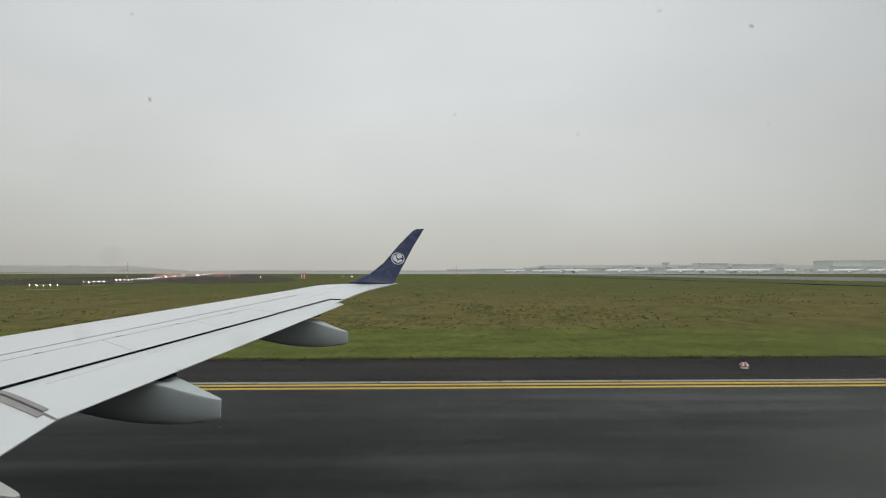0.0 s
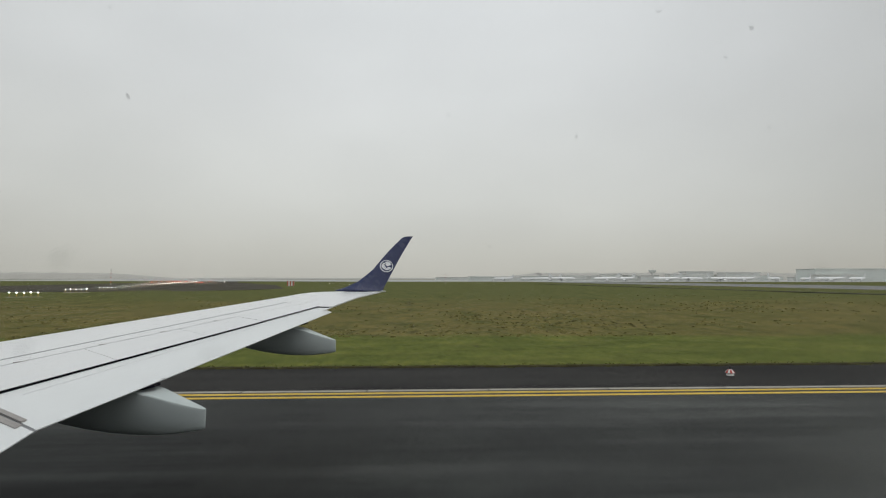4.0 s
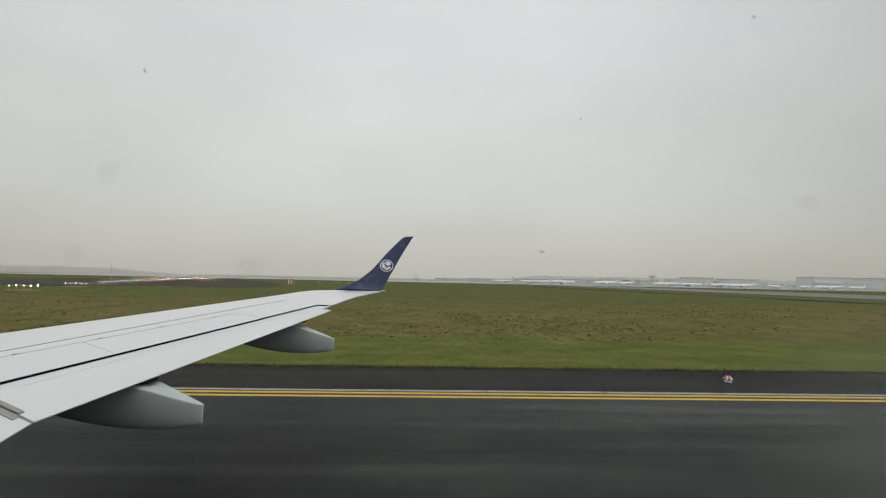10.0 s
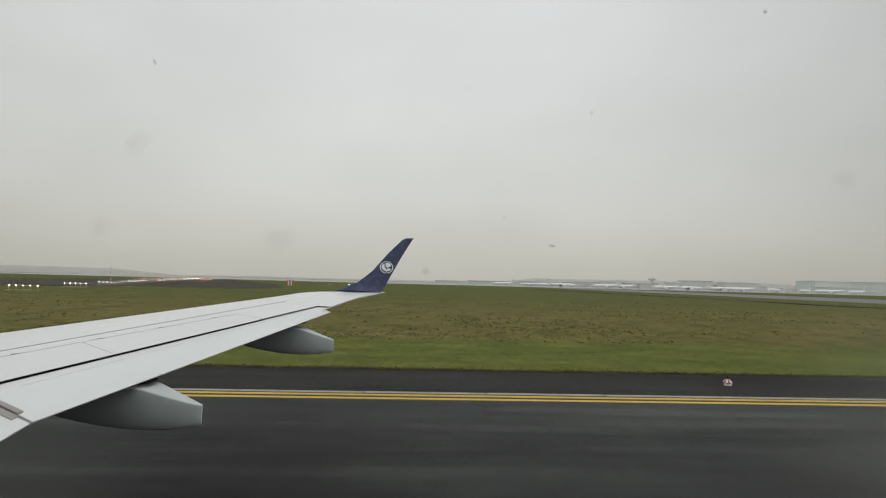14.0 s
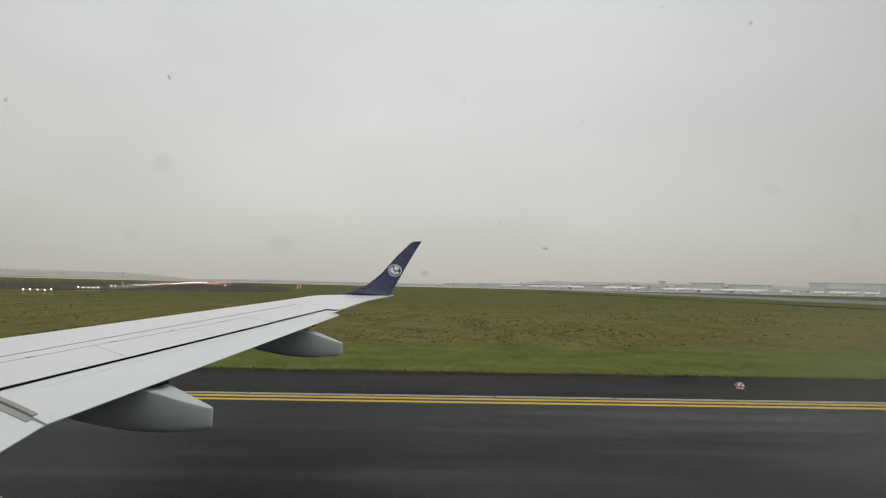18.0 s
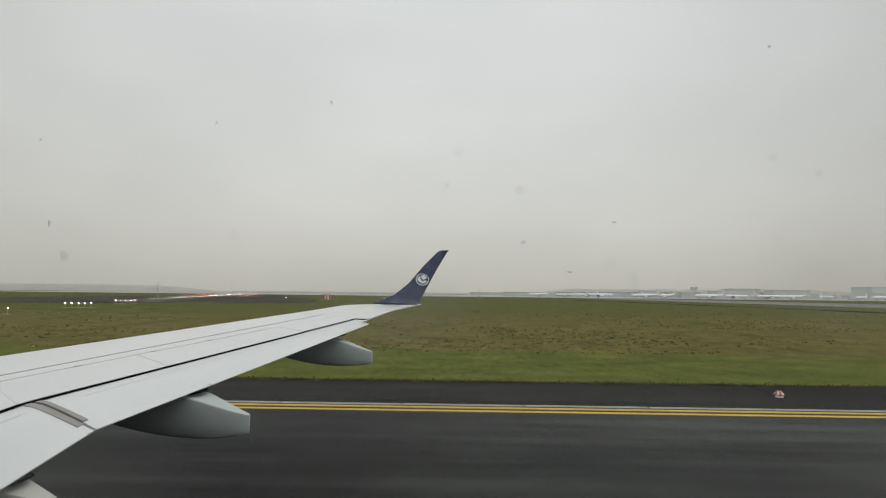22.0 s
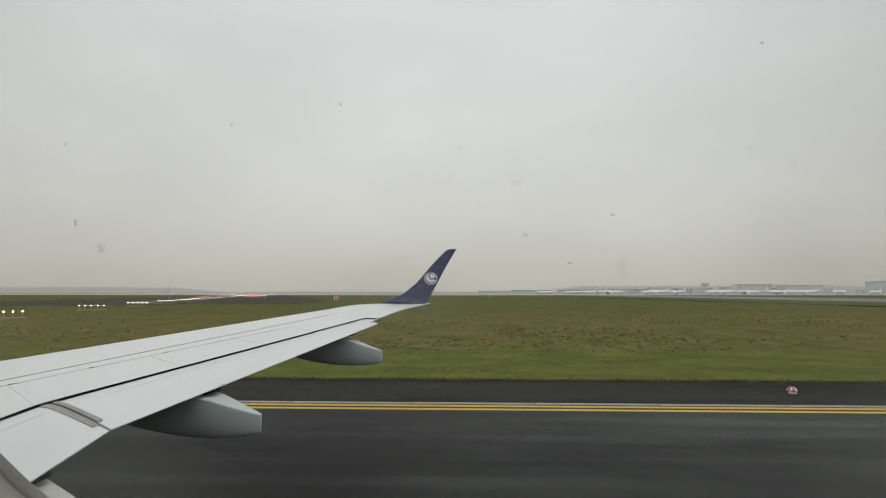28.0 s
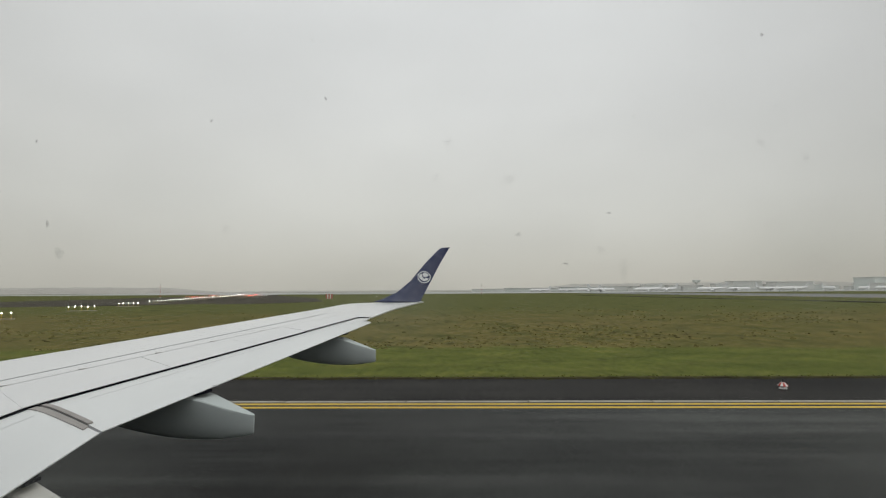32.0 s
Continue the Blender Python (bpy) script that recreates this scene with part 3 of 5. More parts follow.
def marker_cone():
    """A low cap light with red and white wedges."""
    root = empty("edge_marker")
    smooth(part("base", rod((0, 0, 0.0), (0, 0, 0.06), 0.24, 0.22, 20), white_paint, root, "white base ring"))
    smooth(part("stem", rod((0, 0, 0.06), (0, 0, 0.16), 0.10, 0.10, 14), lamp_metal, root))
    n = 12
    for i in range(n):
        a0, a1 = 2 * math.pi * i / n, 2 * math.pi * (i + 1) / n
        bm = bmesh.new()
        ring = []
        for r, z in ((0.31, 0.12), (0.30, 0.14), (0.15, 0.25), (0.06, 0.28)):
            ring.append([bm.verts.new((r * math.cos(a), r * math.sin(a), z)) for a in (a0, (a0 + a1) / 2, a1)])
        for a, b in zip(ring, ring[1:]):
            for k in range(2):
                bm.faces.new((a[k], a[k + 1], b[k + 1], b[k]))
        bmesh.ops.solidify(bm, geom=bm.faces[:], thickness=0.012)
        part("wedge", bm, white_paint if i % 2 else red_paint, root, "white wedge" if i % 2 else "red wedge")
    smooth(part("lens", rod((0, 0, 0.26), (0, 0, 0.42), 0.075, 0.05, 12), sign_black, root))
    return root


mk = marker_cone()
mk = tagged(mk, "low red and white marker cap standing on the asphalt shoulder", "marker", "edge markers")
mk.matrix_world = GROUND @ pose(10.4, 16.55, 0.014) @ Matrix.Diagonal((0.50, 0.50, 0.76, 1))
for gx in (-29.6, 50.4, 90.4):
    copy_thing(mk, GROUND @ pose(gx, 16.55, 0.014))


# ---------------------------------------------------------------- the aircraft the camera sits in
H = 3.2                                       # eye height above the asphalt
aircraft = empty("aircraft")
tagged(aircraft, "white regional jet with dark blue winglet, flaps partly lowered", "aircraft")
D0, DIHEDRAL = 1.35, 0.0853


def line_x(y, y0, x0, slope):
    return x0 + slope * (y - y0)


def crest_x(y):
    return line_x(y, 5.83, -5.63, 0.500)


def panel_x(y):
    return line_x(y, 4.97, -4.78, 0.385)


def hinge_x(y):
    return line_x(y, 5.20, -4.38, 0.401)


def cove_x(y):
    return line_x(y, 4.33, -3.70, 0.322) if y > 4.33 else -3.70 + 0.02 * (4.33 - y)


def tail_x(y):
    return line_x(y, 4.03, -2.83, 0.2007) if y > 4.03 else -2.83 - 0.15 * (y - 4.03)


def tip_tail_x(y):
    return line_x(y, 9.54, -1.72, 0.20) if y < 11.3 else line_x(y, 11.3, -1.368, 0.40)


def top_z(y, drop=0.0):
    return H - D0 + DIHEDRAL * y - drop


def strip(name, material, y0, y1, fa, fb, drop_a=0.0, drop_b=0.0, thick=0.02, n=12, parent=None, label="", skew=0.0):
    """A skin panel between two chord lines, from span y0 to y1; skew swings its ends inboard towards the tail."""
    rings = []
    for i in range(n + 1):
        y = y0 + (y1 - y0) * i / n
        yb = y - skew * (fb(y) - fa(y))
        p, q = Vector((fa(y), y, top_z(y, drop_a))), Vector((fb(yb), yb, top_z(yb, drop_b)))
        m = p.lerp(q, 0.5)
        down = Vector((0, 0, -thick))
        rings.append([p, m, q, q + down, m + down, p + down])
    return smooth(part(name, loft(rings), material, parent, label), 50)


Y_ROOT, Y_TIP, Y_FLAP = 0.30, 12.30, 9.80


def nose_ring(y):
    """The wing's box from the crest round the leading edge and back below to the cove."""
    xc, xp, z = crest_x(y), panel_x(y) - 0.012, top_z(y)
    c = 0.55 + 0.05 * (12.3 - y)                # length ahead of the crest
    xe = (cove_x(y) + 0.03) if y < Y_FLAP else tip_tail_x(y) - 0.03
    lo = 0.075 + 0.040 * (12.3 - y)             # lower side below the crest
    pts = [(xp, z - 0.001), ((xp + xc) / 2, z + 0.002), (xc, z), (xc - 0.35 * c, z - 0.13 * lo), (xc - 0.7 * c, z - 0.42 * lo), (xc - 0.92 * c, z - 0.66 * lo), (xc - c, z - 0.85 * lo)]
    rear = (z - 0.55 * lo, xe - 0.10, z - 0.060) if y < Y_FLAP else (z - 0.034, xe - 0.02, z - 0.024)
    pts += [(xc - 0.85 * c, z - 1.1 * lo), (xc, z - 1.2 * lo), ((xc + xe) / 2, z - 0.95 * lo), (xe, rear[0]), (rear[1], rear[2]), (xp, z - 0.026)]
    return [(px, y, pz) for px, pz in pts]


wing = smooth(part("wing_box", loft([nose_ring(Y_ROOT + (Y_TIP - Y_ROOT) * i / 24) for i in range(25)]), wing_white, aircraft, "white painted wing skin"), 40)

# upper skin panels behind the crest, with open joints between them
strip("upper_panel", wing_white, Y_ROOT, 10.9, lambda y: panel_x(y) + 0.014, lambda y: hinge_x(y) - 0.006, parent=wing)
strip("upper_panel", wing_white, 8.63, 10.9, lambda y: hinge_x(y) + 0.000, lambda y: cove_x(y) - 0.0, 0.001, 0.001, parent=wing, skew=0.6)
strip("upper_panel", wing_white, 10.45, Y_TIP, lambda y: panel_x(y) - 0.01, lambda y: tip_tail_x(y), 0.0025, 0.0025, parent=wing)
strip("upper_panel", wing_white, Y_FLAP + 0.02, 10.90, lambda y: cove_x(y) + 0.003, lambda y: tip_tail_x(y), 0.0015, 0.0005, parent=wing)
for ya, yb in ((Y_ROOT + 0.6, 4.879), (4.882, 6.254), (6.262, 7.504), (7.509, 8.60)):
    strip("spoiler", wing_white, ya, yb, lambda y: hinge_x(y) + 0.007, lambda y: cove_x(y), -0.004, -0.004, 0.007, 6, wing, "white spoiler panel", 0.62)

for y in (4.95, 5.65, 6.5, 7.3, 8.2):
    part("hinge_fitting", box((0.016, 0.13, 0.008), (hinge_x(y), y, top_z(y) + 0.006), 0.003, radians(-21.8)), seal_grey, wing, "grey hinge fitting")
strip("joint", joint_grey, Y_ROOT, 10.4, lambda y: panel_x(y) - 0.015, lambda y: panel_x(y) + 0.015, -0.0025, -0.0025, 0.004, 12, wing, "grey panel joint")
strip("joint", joint_grey, Y_ROOT, 8.6, lambda y: hinge_x(y) - 0.006, lambda y: hinge_x(y) + 0.006, -0.0055, -0.0055, 0.004, 12, wing, "grey panel joint")
# near-black strip ahead of the flaps: the cove's shade put in as colour
strip("cove", shade_bracket_dark, Y_ROOT, Y_FLAP, lambda y: cove_x(y) - 0.08, lambda y: cove_x(y) + 0.003, 0.012, 0.022, 0.02, 12, wing, "near-black strip for the shade in the flap cove")

# a second strip and an end rod blacken the slot where shade falls
strip("cove", shade_bracket_dark, 8.10, Y_FLAP - 0.01, lambda y: cove_x(y) - 0.008, lambda y: cove_x(y) + 0.006, -0.003, 0.006, 0.006, 6, wing, "near-black strip for the shade in the flap cove")
part("gap", rod((cove_x(Y_FLAP) - 0.02, Y_FLAP + 0.012, top_z(Y_FLAP) - 0.006), (tip_tail_x(Y_FLAP) - 0.06, Y_FLAP + 0.012, top_z(Y_FLAP) - 0.016), 0.011, 0.009, 8), shade_bracket_dark, wing, "near-black rod for the shade at the flap's outer end")


def flap_point(y, u, skew):
    """A place on the flap's upper side: u from nose to tail."""
    a = cove_x(y) + 0.004
    yt = y - skew * (tail_x(y) - a)
    b = tail_x(yt)
    v = max(u, 0)
    drop = 0.012 + 0.012 * max(1 - v / 0.26, 0) ** 1.4 + 0.108 * max(v - 0.12, 0) ** 1.25
    return Vector((a + u * (b - a), y + (yt - y) * v, top_z(y + (yt - y) * v, drop)))


def flap(y0, y1, skew0, skew1, n=14):
    rings = []
    for i in range(n + 1):
        y, k = y0 + (y1 - y0) * i / n, skew0 + (skew1 - skew0) * i / n
        top = [flap_point(y, u, k) for u in (0, 0.05, 0.10, 0.17, 0.26, 0.45, 0.7, 1)]
        nose = top[0]
        ring = [nose + Vector((-0.10, 0, -0.09)), nose + Vector((-0.06, 0, -0.035))] + top
        ring += [top[7] + Vector((0, 0, -0.008)), top[6] + Vector((0, 0, -0.05)), top[4] + Vector((0, 0, -0.12)), nose + Vector((0, 0, -0.15))]
        rings.append(ring)
    return loft(rings)


outer_flap = smooth(part("outboard_flap", flap(4.42, Y_FLAP, 0.42, 0.0), flap_white, aircraft, "white outboard flap"), 40)
inner_flap = smooth(part("inboard_flap", flap(0.75, 4.37, 0.0, 0.40, 8), flap_white, aircraft, "white inboard flap"), 40)


def flap_strip(name, y0, y1, u0, u1, lift, material, parent, label="", skew=0.41):
    """A thin strip lying on the flap, between chord fractions."""
    rings = []
    for i in range(9):
        u = u0 + (u1 - u0) * i / 8
        p, q = flap_point(y0, u, skew) + Vector((0, 0, lift)), flap_point(y1, u, skew) + Vector((0, 0, lift))
        d = Vector((0, 0, -0.012))
        rings.append([p, q, q + d, p + d])
    return smooth(part(name, loft(rings), material, parent, label), 40)


flap_strip("seal", 4.408, 4.450, 0.04, 0.80, 0.012, seal_grey, outer_flap, "grey-brown rubber flap seal")
flap_strip("seal", 4.318, 4.384, 0.03, 0.84, 0.008, seal_grey, inner_flap, "grey-brown rubber flap seal")
flap_strip("gap", 4.378, 4.414, -0.02, 1.0, -0.004, joint_grey, inner_flap, "dark slot between the flaps")
# shallow joints along the flaps' leading third
def flap_joint(y0, y1, u0, u1, mum):
    rings = []
    for i in range(13):
        y = y0 + (y1 - y0) * i / 12
        p, q = flap_point(y, u0, 0) + Vector((0, 0, 0.002)), flap_point(y, u1, 0) + Vector((0, 0, 0.002))
        d = Vector((0, 0, -0.010))
        rings.append([p, q, q + d, p + d])
    part("joint", loft(rings), flap_line, mum, "pale grey joint")


flap_joint(4.62, 9.2, 0.250, 0.270, outer_flap)
flap_joint(1.0, 4.15, 0.228, 0.248, inner_flap)


def fairing(y, tail, end_low, k, length, tilt=0.0):
    """A boat-shaped flap track fairing: tail is the top's rear end, k its size."""
    tx, tz = tail
    rings = []
    #        along   top    bottom  half
    prof = [(-1.00, 0.30, 0.26, 0.012), (-0.93, 0.29, 0.18, 0.045), (-0.86, 0.28, 0.10, 0.08), (-0.76, 0.27, 0.005, 0.125), (-0.66, 0.262, -0.08, 0.165), (-0.57, 0.256, -0.142, 0.195), (-0.48, 0.252, -0.19, 0.212), (-0.39, 0.248, -0.225, 0.215),
            (-0.30, 0.236, -0.246, 0.20), (-0.21, 0.188, -0.254, 0.172), (-0.15, 0.130, -0.248, 0.140), (-0.09, 0.076, -0.236, 0.100), (-0.04, 0.033, -0.219, 0.062), (-0.012, 0.010, -0.205, 0.036), (0.0, 0.0, -0.195, 0.016)]
    for u, zt, zb, w in prof:
        w, zt, zb = w * k, zt * k, zb * k
        hgt = zt - zb
        side = [(w * 0.95, 0.0), (w, 0.03), (w * 0.99, 0.10), (w * 0.92, 0.30), (w * 0.82, 0.50), (w * 0.69, 0.68), (w * 0.52, 0.84), (w * 0.32, 0.96), (w * 0.10, 1.0)]
        ring = [(-a, zt - c * hgt) for a, c in reversed(side)] + [(a, zt - c * hgt) for a, c in side]
        rings.append([(tx + u * length, y + a + tilt * u * length, tz + b) for a, b in ring])
    return loft(rings)


for fy, tail, k, length, paint, tone in ((5.25, (-2.10, H - 1.275), 0.95, 2.3, fairing_grey, "pale grey"), (8.85, (-1.43, H - 1.035), 1.0, 2.5, fairing_grey, "pale grey"), (3.25, (-2.48, H - 1.345), 0.85, 2.2, fairing_warm, "beige-grey")):
    f = smooth(part("flap_track_fairing", fairing(fy, tail, 0, k, length), paint, aircraft, tone + " flap track fairing"), 32)
    te = flap_point(fy, 1, 0)
    bracket = []
    back, low = (0.07, -0.030) if fy > 8 else (0.0, -0.012)
    for dx, half, lo in ((-0.36, 0.11, -0.070), (-0.06, 0.10, -0.042), (0.010, 0.06, -0.028)):
        bx, hi = te.x + dx - back, te.z - 0.012 + 0.5 * low
        bracket.append([(bx, fy - half, te.z + lo + low), (bx, fy + half, te.z + lo + low), (bx, fy + half, hi), (bx, fy - half, hi)])
    part("bracket", loft(bracket), shade_bracket_dark, f, "dark bracket under the flap")
    if fy > 4:
        lug = [(tail_x(q) + dx, q) for q, dx in ((fy + 0.09, -0.03), (fy + 0.105, 0.014), (fy + 0.135, 0.014), (fy + 0.155, -0.03))]
        part("flap_lug", slab(lug, te.z + 0.004, te.z + 0.016), flap_white, f, "small white lug at the flap's rear edge")

# unseen engine pod and pylon ahead of the wing, added to shade the fairings
pod = []
for px, r in ((-8.5, 0.68), (-8.55, 0.76), (-8.4, 0.84), (-7.8, 0.93), (-6.6, 0.95), (-5.5, 0.86), (-4.8, 0.72), (-4.2, 0.55)):
    pod.append([(px, 3.45 + r * math.cos(2 * math.pi * i / 28), H - 1.88 + r * math.sin(2 * math.pi * i / 28)) for i in range(28)])
pod = smooth(part("engine", loft(pod), winglet_blue, aircraft, "unseen dark blue engine pod that shades the fairings"), 50)
part("pylon", loft([[(-8.0, 3.36, H - 1.10), (-8.0, 3.54, H - 1.10), (-4.9, 3.54, H - 1.45), (-4.9, 3.36, H - 1.45)], [(-6.7, 3.38, H - 1.02), (-6.7, 3.52, H - 1.02), (-4.6, 3.52, H - 1.20), (-4.6, 3.38, H - 1.20)]]), wing_white, pod)

# winglet, from wing tip to raked end
WL = [((-2.02, 12.16, H - 0.262), (-0.90, 12.40, H - 0.285), 0.085), ((-1.80, 12.26, H - 0.19), (-0.885, 12.44, H - 0.22), 0.075), ((-1.50, 12.40, H - 0.05), (-0.82, 12.53, H - 0.08), 0.06),
      ((-1.18, 12.60, H + 0.23), (-0.68, 12.66, H + 0.20), 0.05), ((-0.82, 12.85, H + 0.69), (-0.46, 12.88, H + 0.64), 0.036), ((-0.47, 13.05, H + 1.07), (-0.22, 13.10, H + 1.07), 0.022), ((-0.38, 13.07, H + 1.11), (-0.18, 13.11, H + 1.12), 0.008)]
rings = []
for le, te, th in WL:
    le, te = Vector(le), Vector(te)
    nrm = Vector((0, -0.8, 0.6)) if le.z < H - 0.1 else Vector((0, -0.93, 0.36))
    ring = []
    for u, s in ((0, 0), (0.06, 0.55), (0.25, 1.0), (0.55, 0.8), (0.8, 0.4), (1, 0.04), (1, -0.04), (0.8, -0.4), (0.55, -0.8), (0.25, -1.0), (0.06, -0.55)):
        ring.append(tuple(le.lerp(te, u) + nrm * (s * th * 0.5)))
    rings.append(ring)
winglet = smooth(part("winglet", loft(rings), winglet_blue, aircraft, "dark blue raked winglet with white emblem"), 35)
tip_rings = []
for y, dx in ((Y_TIP - 0.0, 0.0), (12.38, 0.03), (12.44, 0.10)):
    xa, xb, z = crest_x(y) - 0.05 + dx * 3, tip_tail_x(min(y, 12.4)) + 0.0, top_z(y)
    tip_rings.append([(xa - 0.15, y, z - 0.10), (xa, y, z - 0.004), ((xa + xb) / 2, y, z - 0.002), (xb, y, z - 0.004), (xb, y, z - 0.02), ((xa + xb) / 2, y, z - 0.11), (xa, y, z - 0.14)])
smooth(part("wing_tip", loft(tip_rings), wing_white, wing, "white wing tip"), 40)
part("tip_light", rod((-0.93, 12.38, H - 0.288), (-0.83, 12.41, H - 0.288), 0.022, 0.010, 8), emblem_white, wing, "white tip light")

# emblem on the inner face of the winglet: ring and plain shapes
o = Vector((-0.835, 12.69, H + 0.325))
ux = (Vector((-0.68, 12.66, 0.0)) - Vector((-1.18, 12.60, 0.0))).normalized()
uz = (Vector((-0.64, 12.865, H + 0.66)) - Vector((-0.93, 12.63, H + 0.215))).normalized()
nn = ux.cross(uz).normalized()
if nn.y > 0:
    nn = -nn
uz = nn.cross(ux).normalized()
if uz.z < 0:
    uz = -uz
o = o + nn * 0.02


def flat_shape(name, pts, lift, material=emblem_white):
    ring = [o + ux * a + uz * b + nn * lift for a, b in pts]
    back = [p - nn * 0.02 for p in ring]
    return part(name, loft([ring, back]), material, winglet, "white emblem shape")


R = 0.165
n = 28
outer = [(R * math.cos(2 * math.pi * i / n), R * math.sin(2 * math.pi * i / n)) for i in range(n)]
flat_shape("emblem_ring", outer, 0.010)
flat_shape("emblem_disc", [(a * 0.88, b * 0.88) for a, b in outer], 0.014, winglet_blue)
for a0, a1, reach in ((100, 86, 0.118), (82, 67, 0.132), (63, 49, 0.134), (45, 32, 0.130), (28, 16, 0.118)):
    c0, c1 = radians(a0), radians(a1)
    flat_shape("emblem_feather", [(0.030 * math.cos(c0) - 0.012, 0.030 * math.sin(c0) - 0.02), (reach * math.cos(c0) - 0.006, reach * math.sin(c0) - 0.006), (reach * math.cos(c1), reach * math.sin(c1) - 0.006), (0.030 * math.cos(c1) - 0.008, 0.030 * math.sin(c1) - 0.02)], 0.018)
flat_shape("emblem_body", [(-0.125, -0.010), (-0.118, 0.038), (-0.085, 0.080), (-0.052, 0.088), (-0.040, 0.060), (-0.058, 0.030), (-0.042, 0.0), (-0.012, -0.036), (-0.014, -0.070), (-0.050, -0.092), (-0.098, -0.062)], 0.018)
flat_shape("emblem_leaf", [(-0.055, -0.105), (-0.016, -0.076), (0.012, -0.050), (0.050, -0.030), (0.090, -0.034), (0.112, -0.050), (0.092, -0.082), (0.050, -0.106), (0.0, -0.122)], 0.018)

# fuselage skin and cabin round the camera, with its row of windows
CY, ZC = -1.12, H + 0.10                       # axis of the tube
R_OUT, R_IN = 1.385, 1.275
WX, WZ, WW, WH, WR = 0.035, 0.136, 0.3060, 0.2815, 0.2455   # opening: middle, half width, half height, corner
PITCH, PW, PH = 0.90, 0.45, 0.46               # window pitch and the patch that holds one


def rounded(grow, m=26):
    pts = []
    r = WR + grow
    for cx, cz, a0 in ((1, 1, 0), (-1, 1, 90), (-1, -1, 180), (1, -1, 270)):
        for i in range(m + 1):
            a = radians(a0 + 90 * i / m)
            pts.append((WX + cx * (WW + grow - r) + r * math.cos(a), H + WZ + cz * (WH + grow - r) + r * math.sin(a)))
    return pts


def tube_y(z, rad):
    return CY + math.sqrt(rad * rad - (z - ZC) ** 2)


def window_patch(rad, grow):
    """One bay of the curved side wall with the window cut through it."""
    bm = bmesh.new()
    rim = rounded(grow)
    rows = []
    for u in (0, 0.2, 0.5, 1.0):
        row = []
        for px, pz in rim:
            dx, dz = px - WX, pz - (H + WZ)
            s = 1 / max(abs(dx) / PW, abs(dz) / PH)
            qx, qz = WX + dx * (1 + (s - 1) * u), H + WZ + dz * (1 + (s - 1) * u)
            row.append(bm.verts.new((qx, tube_y(qz, rad), qz)))
        rows.append(row)
    k = len(rim)
    for a, b in zip(rows, rows[1:]):
        for i in range(k):
            bm.faces.new((a[i], a[(i + 1) % k], b[(i + 1) % k], b[i]))
    return bm


X_BACK, X_FRONT = 6.815, -9.785                   # where the tube ends


def lobe_z(a, rad):
    """Height of the double-lobed hull at the angle a: the lower lobe hangs deeper than the upper one."""
    low = (H + WZ - PH - ZC) / rad
    return ZC + rad * math.sin(a) - 0.72 * max(0.0, (low - math.sin(a)) / (low + 1))


def tube_shell(rad, lobes=(0, 1)):
    """The tube without the two bands of window bays; lobes: upper, lower."""
    bm = bmesh.new()
    za, zb = H + WZ + PH, H + WZ - PH
    a_hi, a_lo = math.asin((za - ZC) / rad), math.asin((zb - ZC) / rad)
    for s, e in [((a_hi, math.pi - a_hi), (math.pi - a_lo, 2 * math.pi + a_lo))[q] for q in lobes]:
        rows = []
        for i in range(25):
            a = s + (e - s) * i / 24
            rows.append([bm.verts.new((px, CY + rad * math.cos(a), lobe_z(a, rad))) for px in (X_FRONT + 0.37, -6, -2, 2, X_BACK - 0.03)])
        for p, q in zip(rows, rows[1:]):
            for i in range(4):
                bm.faces.new((p[i], p[i + 1], q[i + 1], q[i]))
    return bm


# unseen bulged belly where the wings join, added to block side light
belly = []
for px, rw, rz in ((-8.4, 1.30, 1.18), (-7.8, 1.48, 1.40), (-7.0, 1.57, 1.52), (-6.0, 1.62, 1.60), (-3.5, 1.62, 1.60), (-2.4, 1.57, 1.50), (-1.6, 1.46, 1.38), (-1.0, 1.30, 1.18)):
    ring = [(px, CY + rw * math.cos(math.pi * (1 + i / 16)), ZC - 0.72 + rz * math.sin(math.pi * (1 + i / 16))) for i in range(17)]
    ring += [(px, CY + 1.33 * math.cos(radians(-32.8 - 114.4 * i / 16)), ZC + 1.33 * math.sin(radians(-32.8 - 114.4 * i / 16))) for i in range(17)]
    belly.append(ring)
smooth(part("belly_fairing", loft(belly), belly_grey, aircraft, "unseen grey belly fairing that blocks side light"), 50)
fuselage = smooth(part("fuselage_skin", tube_shell(R_OUT, (0,)), wing_white, aircraft, "white fuselage skin"), 60)
# unseen lower hull, kept dark so less light bounces onto the fairings
smooth(part("lower_hull", tube_shell(R_OUT, (1,)), belly_grey, aircraft, "unseen lower hull in grey that cuts bounced light"), 60)
cabin = smooth(part("cabin_lining", tube_shell(R_IN), liner, aircraft, "beige cabin lining"), 60)
bay_out = part("skin_bay", window_patch(R_OUT, 0.06), wing_white, fuselage)
smooth(bay_out, 60)
bay_in = smooth(part("window_panel", window_patch(R_IN, 0.085), liner, cabin, "beige plastic window panel"), 60)
rings = [[(px, tube_y(pz, R_IN), pz) for px, pz in rounded(0.085)]]
for g, y in ((0.066, 0.150), (0.044, 0.1525), (0.032, 0.157), (0.025, 0.164), (0.0205, 0.174), (0.017, 0.185), (0.013, 0.195), (0.0075, 0.204), (0.0040, 0.2120), (0.0024, 0.2185)):
    rings.append([(px, y, pz) for px, pz in rounded(g)])
reveal = smooth(part("window_reveal", loft(rings, True, False), liner, cabin, "rounded beige window surround"), 60)
